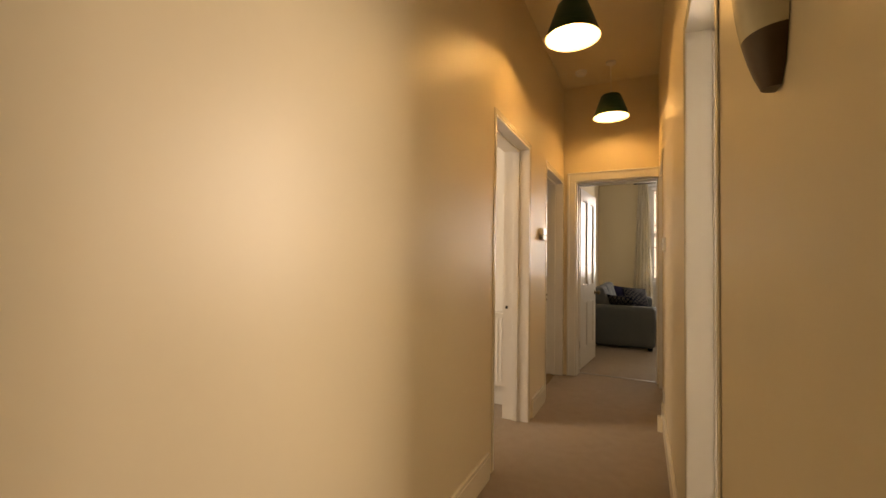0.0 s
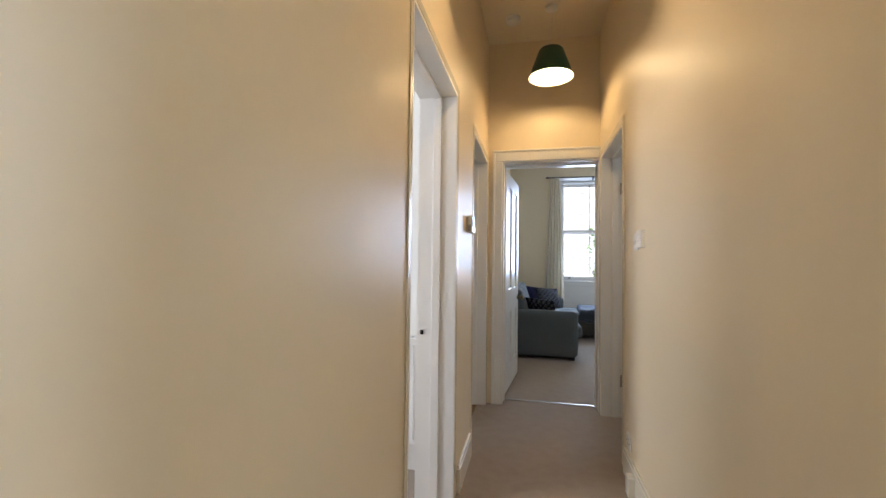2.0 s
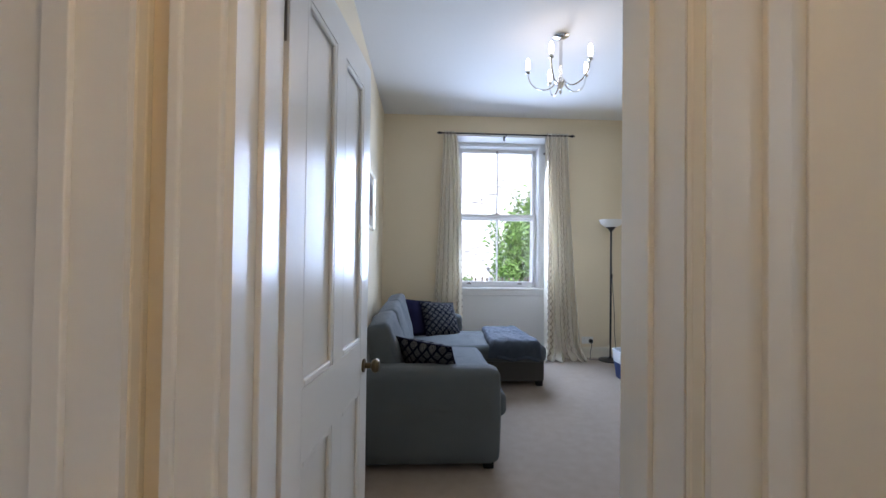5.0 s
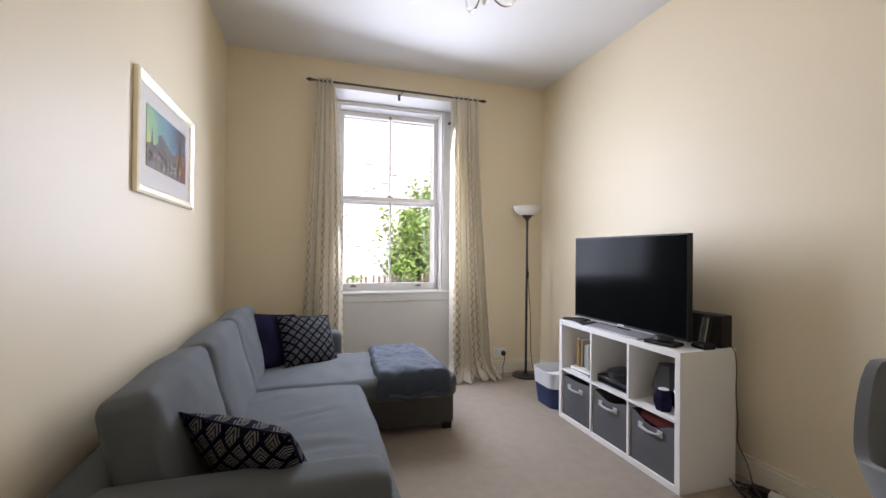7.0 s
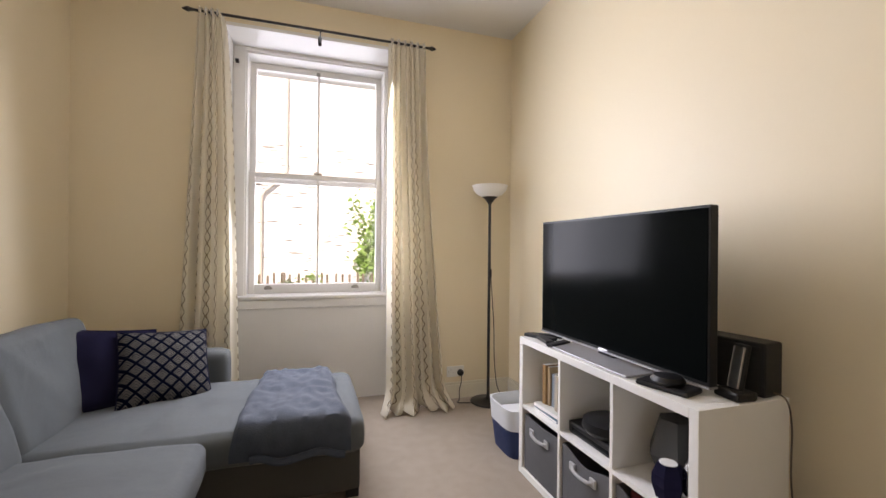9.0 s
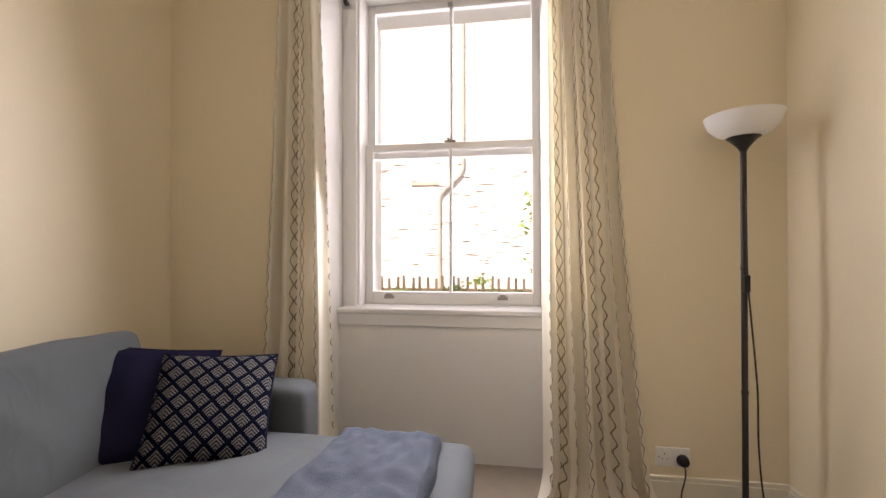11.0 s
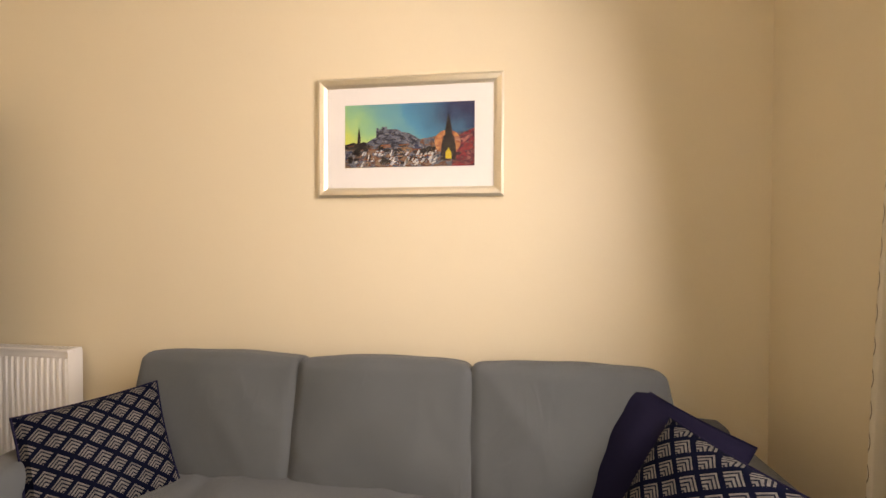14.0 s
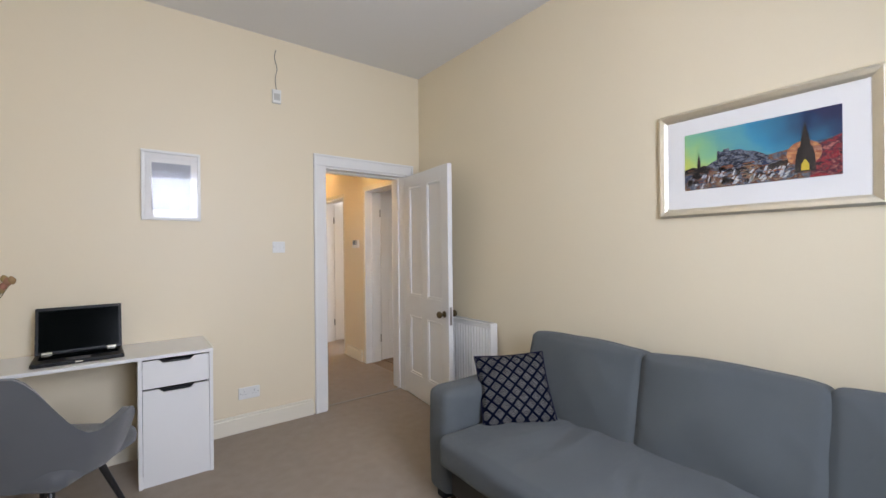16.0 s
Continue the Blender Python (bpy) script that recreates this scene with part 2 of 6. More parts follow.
def pillow(sx, sy, sz, n=14, power=0.5, pinch=0.06, wrinkle=0.004, seed=0.0):
    """A stuffed cushion lying flat, its seam round the middle."""
    bm = bmesh.new()
    for s in (1, -1):
        grid = []
        for i in range(n + 1):
            row = []
            for j in range(n + 1):
                u, v = 2 * i / n - 1, 2 * j / n - 1
                h = max(0.0, (1 - u * u) * (1 - v * v)) ** power
                ku, kv = 1 - pinch * (1 - v * v) * abs(u) ** 2, 1 - pinch * (1 - u * u) * abs(v) ** 2
                w = noise.noise(Vector((u * 2.2 + seed, v * 2.2, s * 3.0 + seed))) * wrinkle * (0.3 + h)
                row.append(bm.verts.new((sx / 2 * u * ku, sy / 2 * v * kv, s * (sz / 2 * h) + w * (0 if h < 0.01 else 1))))
            grid.append(row)
        for i in range(n):
            for j in range(n):
                f = (grid[i][j], grid[i + 1][j], grid[i + 1][j + 1], grid[i][j + 1])
                bm.faces.new(f if s > 0 else f[::-1])
    bmesh.ops.remove_doubles(bm, verts=bm.verts, dist=0.0005)
    uv = bm.loops.layers.uv.new("UVMap")
    for f in bm.faces:
        for l in f.loops:
            l[uv].uv = (l.vert.co.x / sx + 0.5, l.vert.co.y / sy + 0.5)
    return bm


def soft_box(sx, sy, sz, r=0.05, n=9, puff=0.02, wrinkle=0.004, seed=0.0):
    """A padded block: rounded, slightly swollen and uneven, its base at z 0."""
    bm = bmesh.new()
    bmesh.ops.create_cube(bm, size=2.0)
    bmesh.ops.subdivide_edges(bm, edges=bm.edges[:], cuts=n, use_grid_fill=True)
    half = Vector((sx / 2, sy / 2, sz / 2))
    for v in bm.verts:
        c = v.co.copy()
        # spread the cuts towards the edges, where the rounding is
        c = Vector([math.copysign(abs(k) ** 0.75, k) for k in c])
        p = Vector((c.x * half.x, c.y * half.y, c.z * half.z))
        inner = Vector([max(-h + r, min(h - r, k)) for k, h in zip(p, half)])
        d = p - inner
        if d.length > 1e-6:
            d = d.normalized() * r
        q = inner + d
        u = [1 - (k / h) ** 2 for k, h in zip(q, half)]
        nrm = Vector([k / h for k, h in zip(q, half)])
        big = max(range(3), key=lambda k: abs(nrm[k]))
        swell = puff * max(0, u[(big + 1) % 3]) ** 0.6 * max(0, u[(big + 2) % 3]) ** 0.6
        q[big] += math.copysign(swell, nrm[big])
        q += Vector((noise.noise(q * 5 + Vector((seed, 0, 0))), noise.noise(q * 5 + Vector((0, seed, 7))), noise.noise(q * 5 + Vector((3, 0, seed))))) * wrinkle
        v.co = q + Vector((0, 0, half.z))
    return bm


def moved(bm, m):
    bmesh.ops.transform(bm, matrix=m, verts=bm.verts)
    return bm


def mesh_object(name, bm, mat, smooth=False):
    me = bpy.data.meshes.new(name)
    bmesh.ops.recalc_face_normals(bm, faces=bm.faces)
    bm.to_mesh(me)
    bm.free()
    for m in (mat if isinstance(mat, (list, tuple)) else [mat]):
        me.materials.append(m)
    if smooth:
        me.polygons.foreach_set("use_smooth", [True] * len(me.polygons))
        me.set_sharp_from_angle(angle=radians(40))
    return new(name, me)


def part(name, bm, mat, parent, label="", smooth=False):
    ob = mesh_object(name, bm, mat, smooth)
    ob.parent = parent
    if label:
        tagged(ob, label)
    return ob


def thing(name, label, category, at=(0, 0, 0), turn=0.0, group="", kind=""):
    ob = new(name)
    ob.empty_display_size = 0.1
    ob.matrix_basis = pose(*at, 0, 0, turn)
    return tagged(ob, label, category, group, kind)


def structure(name, bm, mat, label, category, smooth=False):
    return tagged(mesh_object(name, bm, mat, smooth), label, category, kind="structure")


def wall_with_openings(bm, axis, face0, face1, a0, a1, z0, z1, holes):
    """A wall between two faces across one axis, running a0 to a1 along the other, with (from, to, bottom, top) holes."""
    def put(p, q, lo, hi):
        if q - p > 1e-4 and hi - lo > 1e-4:
            if axis == "x":
                bx(bm, face0, face1, p, q, lo, hi)
            else:
                bx(bm, p, q, face0, face1, lo, hi)
    at = a0
    for h0, h1, hb, ht in sorted(holes):
        put(at, h0, z0, z1)
        put(h0, h1, z0, hb)
        put(h0, h1, ht, z1)
        at = h1
    put(at, a1, z0, z1)
    return bm


# ---- the large structure ----
HL, HR = 0.05, 0.95          # hall side walls
LX0, LX1 = 0.01, 3.04        # living room side walls
DW0, DW1 = 0.0, 0.22         # wall between hall and living room
WW = 4.37                    # window wall, room face
ZC = 2.97
ZH = 3.03
OP = 2.03                    # height of door openings
B0, B1 = -2.27, -1.46        # front room opening in the hall
K0, K1 = -0.875, -0.03        # kitchen opening
S0, S1 = -0.86, -0.04        # store opening
E0, E1 = -3.48, -2.77        # bathroom opening
DX0, DX1 = 0.165, 0.965      # living room doorway

floor_hall = structure("floor_hall", box(-0.02, 1.0, -6.0, 0.11, -0.1, 0.0), CARPET, "taupe cut-pile carpet along the hall", "floor")
floor_living = structure("floor_living", box(LX0 - 0.1, LX1 + 0.1, 0.11, 4.66, -0.1, 0.0), CARPET, "taupe cut-pile carpet in the living room", "floor")

structure("wall_hall_left", wall_with_openings(bmesh.new(), "x", HL - 0.19, HL, -6.0, DW0, 0, ZH, [(B0, B1, 0, OP), (K0, K1, 0, OP)]), WALL_HALL, "cream painted hall wall with two doorways", "wall")
structure("wall_hall_right", wall_with_openings(bmesh.new(), "x", HR, HR + 0.2, -6.0, DW0, 0, ZH, [(E0, E1, 0, OP), (S0, S1, 0, OP)]), WALL_HALL, "cream painted hall wall with two doorways", "wall")
structure("wall_hall_back", box(HL - 0.19, HR + 0.2, -6.12, -6.0, 0, ZH), WALL_HALL, "cream painted wall at the hall's end", "wall")
structure("ceiling_hall", box(HL - 0.19, HR + 0.2, -6.12, 0.0, ZH, ZH + 0.1), CEIL_HALL, "cream painted hall ceiling", "ceiling")

structure("wall_door", wall_with_openings(bmesh.new(), "y", DW0, DW1, -0.14, LX1 + 0.12, 0, 3.15, [(DX0, DX1, 0, OP)]), WALL, "cream painted wall round the living room doorway", "wall")
structure("wall_living_left", box(LX0 - 0.13, LX0, DW1, WW + 0.5, 0, 3.15), WALL, "cream painted wall behind the sofa", "wall")
structure("wall_living_right", box(LX1, LX1 + 0.13, DW1, WW + 0.5, 0, 3.15), WALL, "cream painted wall behind the television", "wall")
structure("ceiling_living", box(LX0, LX1, DW1, WW, ZC, ZC + 0.1), CEIL, "white painted living room ceiling", "ceiling")
RX0, RX1, RT = 0.855, 2.135, 2.74   # window recess
structure("wall_window", wall_with_openings(bmesh.new(), "y", WW, WW + 0.5, LX0, LX1, 0, 3.15, [(RX0, RX1, 0, RT)]), WALL, "cream painted wall round the deep window recess", "wall")
# window recess lining, panel under the sill, sill
rec = bmesh.new()
bx(rec, RX0 - 0.004, RX0 + 0.02, WW - 0.004, 4.66, 0, RT)
bx(rec, RX1 - 0.02, RX1 + 0.004, WW - 0.004, 4.66, 0, RT)
bx(rec, RX0 + 0.02, RX1 - 0.02, WW - 0.004, 4.66, RT - 0.02, RT + 0.004)
structure("window_reveal", rec, GLOSS, "white painted timber lining of the window recess", "window reveal")
structure("window_panel", box(RX0 + 0.02, RX1 - 0.02, 4.60, 4.66, 0, 0.735), GLOSS, "white painted panel below the window sill", "panel")
WX0, WX1, WB, WT = 0.935, 2.065, 0.835, 2.70    # sash box
win = thing("window_1", "white painted timber sash window with two tall panes a sash", "window", kind="structure")
cas = bmesh.new()
bx(cas, RX0 + 0.02, 0.96, 4.66, 4.74, 0.80, RT - 0.02, 0.004)
bx(cas, 2.029, RX1 - 0.02, 4.66, 4.74, 0.80, RT - 0.02, 0.004)
bx(cas, 0.96, 2.029, 4.66, 4.74, 2.695, RT - 0.02, 0.004)
part("window_frame", cas, GLOSS, win)
bead = bmesh.new()
for xa, xb in ((0.96, 0.972), (2.017, 2.029)):
    bx(bead, xa, xb, 4.68, 4.90, 0.83, 2.695, 0.003)
bx(bead, 0.972, 2.017, 4.68, 4.90, 2.683, 2.695, 0.003)
part("staff_bead", bead, GLOSS, win)
sill = bmesh.new()
bx(sill, RX0 + 0.02, RX1 - 0.02, 4.585, 4.66, 0.735, 0.802, 0.006)
bx(sill, RX0 + 0.02, RX1 - 0.02, 4.575, 4.95, 0.802, 0.832, 0.008)
part("window_sill", sill, GLOSS, win)


def sash(y, z0, z1, rail_b, rail_t, x0=0.972, x1=2.017):
    bm = bmesh.new()
    bx(bm, x0, x0 + 0.045, y, y + 0.04, z0, z1, 0.004)
    bx(bm, x1 - 0.045, x1, y, y + 0.04, z0, z1, 0.004)
    bx(bm, x0 + 0.045, x1 - 0.045, y, y + 0.04, z0, z0 + rail_b, 0.004)
    bx(bm, x0 + 0.045, x1 - 0.045, y, y + 0.04, z1 - rail_t, z1, 0.004)
    xm = (x0 + x1) / 2
    bx(bm, xm - 0.009, xm + 0.009, y + 0.002, y + 0.034, z0 + rail_b, z1 - rail_t, 0.003)
    s = part("sash", bm, GLOSS, win)
    for a, b in ((x0 + 0.045, xm - 0.009), (xm + 0.009, x1 - 0.045)):
        g = part("pane", box(a, b, y + 0.016, y + 0.02, z0 + rail_b, z1 - rail_t), GLASS, s)
        g.visible_shadow = False
    return s


low = sash(4.79, 0.832, 1.800, 0.075, 0.042)
sash(4.84, 1.722, 2.683, 0.042, 0.05)
for xx in (1.12, 1.80):
    lift = bmesh.new()
    bx(lift, xx - 0.03, xx + 0.03, 4.782, 4.79, 0.865, 0.885, 0.002)
    bx(lift, xx - 0.018, xx + 0.018, 4.762, 4.784, 0.885, 0.897, 0.003)
    part("sash_lift", lift, STEEL, win, "dull brass sash lift")
catch = bmesh.new()
bx(catch, 1.455, 1.525, 4.795, 4.835, 1.800, 1.815, 0.003)
bx(catch, 1.475, 1.49, 4.77, 4.83, 1.815, 1.825, 0.003)
part("sash_catch", catch, STEEL, win, "dull metal sash catch")
for xx in (0.905, 2.085):
    hk = box(xx - 0.012, xx + 0.012, 4.62, 4.66, 2.585, 2.605, 0.003)
    part("blind_hook", hk, BLACK_METAL, win, "dark metal blind hook")
top_catch = box(1.475, 1.505, 4.825, 4.84, 2.63, 2.66, 0.003)
part("top_catch", top_catch, STEEL, win)
wo = bmesh.new()
wall_with_openings(wo, "y", 4.90, 5.15, LX0 - 0.2, LX1 + 0.2, -0.1, 3.3, [(0.96, 2.03, 0.80, 2.70)])
structure("wall_window_outer", wo, WALL_WHITE, "pale outer wall round the window", "wall")
structure("lining_top", box(RX0, RX1, WW + 0.001, 4.9, RT + 0.004, RT + 0.06), GLOSS, "white painted head board of the window recess", "panel")


# skirting boards
def skirting(name, runs, mat, h=0.13):
    bm = bmesh.new()
    for x0, x1, y0, y1 in runs:
        bx(bm, x0, x1, y0, y1, 0, h - 0.02, 0.003)
        bx(bm, x0 if x0 in (LX0, HL) else x0 + 0.004, x1 if x1 in (LX1, HR) else x1 - 0.004, y0 if abs(y0 - DW1) < 1e-6 else y0 + 0.004, y1 if abs(y1 - WW) < 1e-6 else y1 - 0.004, h - 0.02, h, 0.003)
    return structure(name, bm, mat, "painted timber skirting board", "skirting board")


SK = 0.018
skirting("baseboard_living", [(1.07, LX1 - SK, DW1, DW1 + SK), (LX1 - SK, LX1, DW1 + SK, WW - SK), (LX0, LX0 + SK, DW1 + SK, WW - SK), (LX0, RX0 - 0.01, WW - SK, WW), (RX1 + 0.01, LX1, WW - SK, WW)], GLOSS_CREAM)
skirting("baseboard_hall", [(HL, HL + SK, -6.0, B0 - 0.08), (HL, HL + SK, B1 + 0.08, K0 - 0.08), (HR - SK, HR, -6.0, E0 - 0.08), (HR - SK, HR, E1 + 0.08, S0 - 0.08)], GLOSS_CREAM, 0.14)
structure("baseboard_block", box(HR - 0.05, HR - SK, S0 - 0.36, S0 - 0.30, 0, 0.10, 0.004), GLOSS_CREAM, "painted timber block at the skirting", "trim")


# door linings and architraves
def opening_trim(name, axis, f0, f1, a0, a1, top, sides, mat=GLOSS, arch=0.07, depth=0.02, arch_mat=GLOSS):
    """Lining through a wall and an architrave on the given faces; stops proud of the paint."""
    bm = bmesh.new()

    def put(p0, p1, q0, q1, z0, z1, b=0.0):
        if axis == "x":
            bx(bm, p0, p1, q0, q1, z0, z1, b)
        else:
            bx(bm, q0, q1, p0, p1, z0, z1, b)
    t = 0.022
    put(f0 - 0.002, f1 + 0.002, a0 - 0.001, a0 + t, 0, top)
    put(f0 - 0.002, f1 + 0.002, a1 - t, a1 + 0.001, 0, top)
    put(f0 - 0.002, f1 + 0.002, a0 + t, a1 - t, top - t, top + 0.001)
    mid = (f0 + f1) / 2
    put(mid - 0.02, mid + 0.02, a0 + t, a0 + t + 0.012, 0, top - t, 0.002)
    put(mid - 0.02, mid + 0.02, a1 - t - 0.012, a1 - t, 0, top - t, 0.002)
    put(mid - 0.02, mid + 0.02, a0 + t + 0.012, a1 - t - 0.012, top - t - 0.012, top - t, 0.002)
    ob = structure(name, bm, mat, "painted timber door lining", "door frame")
    for f, s, left in sides:
        am = bmesh.new()
        bm = am
        lo, hi = (f, f + depth * s) if s > 0 else (f + depth * s, f)
        lo2, hi2 = (f, f + 1.4 * depth * s) if s > 0 else (f + 1.4 * depth * s, f)
        aw = min(arch, left)
        put(lo, hi, a0 - aw, a0 + 0.008, 0, top - 0.008, 0.004)
        put(lo, hi, a1 - 0.008, a1 + arch, 0, top - 0.008, 0.004)
        put(lo, hi, a0 - aw, a1 + arch, top - 0.008, top + arch, 0.004)
        put(lo2, hi2, a0 - aw - 0.002, a0 - aw + 0.018, 0, top + arch - 0.016, 0.004)
        put(lo2, hi2, a1 + arch - 0.016, a1 + arch + 0.002, 0, top + arch - 0.016, 0.004)
        put(lo2, hi2, a0 - aw - 0.002, a1 + arch + 0.002, top + arch - 0.016, top + arch + 0.002, 0.004)
        structure("trim", am, arch_mat, "painted timber architrave round a doorway", "architrave")
    return ob


opening_trim("door_frame_1", "y", DW0, DW1, DX0, DX1, OP, [(DW0, -1, 0.07), (DW1, 1, 0.07)], GLOSS, 0.085)
opening_trim("door_frame_2", "x", HL - 0.19, HL, K0, K1, OP, [(HL, 1, 0.03)], GLOSS, 0.03, 0.004, GLOSS_CREAM)
opening_trim("door_frame_3", "x", HL - 0.19, HL, B0, B1, OP, [(HL, 1, 0.02)], GLOSS, 0.02, 0.004, GLOSS_CREAM)
opening_trim("door_frame_4", "x", HR, HR + 0.2, S0, S1, OP, [(HR, -1, 0.05)], GLOSS, 0.035, 0.004, GLOSS_CREAM)
opening_trim("door_frame_5", "x", HR, HR + 0.2, E0, E1, OP, [(HR, -1, 0.02)], GLOSS, 0.02, 0.004, GLOSS_CREAM)
th = bmesh.new()
bx(th, DX0 + 0.022, DX1 - 0.022, 0.125, 0.15, 0.001, 0.006, 0.002)
structure("threshold", th, STEEL, "worn metal carpet strip in the doorway", "threshold strip")


def panel_door(name, label, hinge, turn, w=0.775, h=1.985, flip=1, knob=True, hinges=True, kind="structure", mid=(0.72, 0.90), hinge_mat=None):
    """A four-panel door; its hinge edge is at the origin and the leaf runs along +x; y is its thickness."""
    d = thing(name, label, "door", (*hinge, 0.012), turn, kind=kind)
    t = 0.04
    st, mun = 0.105, 0.09
    rails = [(0.0, 0.20), mid, (h - 0.11, h)]
    fr = bmesh.new()
    for x0, x1 in ((0, st), (w - st, w)):
        bx(fr, x0, x1, 0, t, 0, h, 0.002)
    for z0, z1 in rails:
        bx(fr, st, w - st, 0.0005, t - 0.0005, z0, z1)
    xm = w / 2
    for (za, zb) in ((0.20, mid[0]), (mid[1], h - 0.11)):
        bx(fr, xm - mun / 2, xm + mun / 2, 0.0005, t - 0.0005, za, zb)
    part("leaf_frame", fr, GLOSS, d)
    for za, zb in ((0.20, mid[0]), (mid[1], h - 0.11)):
        for xa, xb in ((st, xm - mun / 2), (xm + mun / 2, w - st)):
            p = part("panel", box(xa, xb, 0.013, t - 0.013, za, zb), GLOSS, d)
            mo = bmesh.new()
            for y0, y1 in ((0.001, 0.013), (t - 0.013, t - 0.001)):
                bx(mo, xa, xa + 0.02, y0, y1, za, zb, 0.005)
                bx(mo, xb - 0.02, xb, y0, y1, za, zb, 0.005)
                bx(mo, xa + 0.02, xb - 0.02, y0, y1, za, za + 0.02, 0.005)
                bx(mo, xa + 0.02, xb - 0.02, y0, y1, zb - 0.02, zb, 0.005)
            part("moulding", mo, GLOSS, p)
    if knob:
        for s, y in ((-1, 0), (1, t)):
            k = lathe([(0.026, 0), (0.026, 0.006), (0.011, 0.01), (0.011, 0.03), (0.025, 0.04), (0.028, 0.052), (0.02, 0.064), (0.004, 0.067)], 20)
            moved(k, Matrix.Translation((w - 0.06, y, 0.80)) @ Matrix.Rotation(radians(90 if s < 0 else -90), 4, "X"))
            part("door_knob", k, BRASS, d, "aged brass door knob", True)
        lk = box(w - 0.001, w + 0.002, 0.009, t - 0.009, 0.72, 0.86)
        part("lock_plate", lk, STEEL, d, "worn steel lock plate")
    if hinges:
        for z in (0.22, h - 0.28):
            hb = lathe([(0.007, 0), (0.007, 0.09)], 10, (-0.006, t if flip > 0 else 0, z))
            bx(hb, -0.0015, 0.0015, 0.006, t - 0.004, z, z + 0.09)
            part("hinge", hb, hinge_mat or STEEL, d, "black butt hinge" if hinge_mat else "worn steel butt hinge", True)
    return d


panel_door("door_1", "white painted four-panel door standing open into the living room", (DX0 + 0.03, 0.235), 84)
panel_door("door_2", "white painted four-panel door ajar into the store", (HR + 0.15, S1 - 0.03), -27, flip=-1, mid=(0.70, 0.98))
panel_door("door_3", "white painted door folded back inside the front room", (HL - 0.195, B0 + 0.03), 178, flip=-1, hinge_mat=BLACK)
panel_door("door_4", "white painted door folded back inside the kitchen", (HL - 0.195, K0 + 0.03), 186, w=0.72, flip=-1)

# the kitchen behind the hall's left wall
WOOD = material("oak_laminate", (0.34, 0.235, 0.15), 0.24, vary=0.25, scale=5.0, bump=0.06, bump_scale=50, random_tint=0.10)
structure("floor_kitchen", box(-2.0, -0.02, -1.08, 4.7, -0.1, -0.008), WOOD, "oak laminate floor base in the kitchen", "floor")
structure("wall_kitchen_west", box(-2.05, -1.93, -1.02, 4.7, 0, 2.95), WALL_WHITE, "white painted kitchen wall", "wall")
structure("wall_kitchen_south", box(-3.2, HL - 0.19, -1.20, -1.02, 0, 2.95), WALL_WHITE, "white painted wall between kitchen and front room", "wall")
kw = bmesh.new()
wall_with_openings(kw, "y", 4.5, 4.75, -1.93, LX0 - 0.13, 0, 2.95, [(-1.45, -0.45, 0.85, 2.55)])
structure("wall_kitchen_north", kw, WALL_WHITE, "white painted kitchen wall with a window", "wall")
structure("ceiling_kitchen", box(-2.05, HL - 0.19, -1.14, 4.75, 2.85, 2.95), CEIL, "white kitchen ceiling", "ceiling")
structure("wall_kitchen_east", box(LX0 - 0.14, LX0 - 0.132, 0.2, 4.5, 0, 2.85), WALL_WHITE, "white painted kitchen wall", "wall")
structure("wall_kitchen_header", box(-1.93, HL - 0.19, 0.06, 0.17, 2.0, 2.85), WALL, "cream painted header between lobby and kitchen", "wall")
structure("baseboard_kitchen", box(-1.93, -1.912, -1.02, 4.5, 0, 0.13, 0.003), GLOSS, "white painted kitchen skirting board", "skirting board")
kwin = thing("window_2", "white painted timber kitchen window", "window", kind="structure")
kf = bmesh.new()
for a, b, c, d in ((-1.45, -1.39, 0.85, 2.55), (-0.51, -0.45, 0.85, 2.55), (-1.39, -0.51, 0.85, 0.91), (-1.39, -0.51, 2.49, 2.55), (-1.39, -0.51, 1.67, 1.72)):
    bx(kf, a, b, 4.60, 4.66, c, d, 0.004)
part("window_frame", kf, GLOSS, kwin)
g = part("pane", box(-1.39, -0.51, 4.63, 4.634, 0.91, 2.49), GLASS, kwin)
g.visible_shadow = False

# the front room behind the hall's left wall
structure("floor_front_room", box(-3.2, -0.02, -5.0, -1.08, -0.1, 0.0), CARPET, "taupe carpet in the front room", "floor")
fw = bmesh.new()
wall_with_openings(fw, "x", -3.3, -3.2, -5.0, -1.02, 0, 2.95, [(-3.5, -2.2, 0.8, 2.5)])
structure("wall_front_room_west", fw, WALL_WHITE, "white painted front room wall with a window", "wall")
structure("wall_front_room_south", box(-3.3, HL - 0.19, -5.12, -5.0, 0, 2.95), WALL_WHITE, "white painted front room wall", "wall")
structure("ceiling_front_room", box(-3.3, HL - 0.19, -5.12, -1.14, 2.85, 2.95), CEIL, "white front room ceiling", "ceiling")
structure("wall_front_room_face", wall_with_openings(bmesh.new(), "x", HL - 0.198, HL - 0.191, -5.0, -1.20, 0, 2.85, [(B0 - 0.005, B1 + 0.005, 0, OP + 0.005)]), WALL_WHITE, "white painted inner face of the hall wall", "wall")

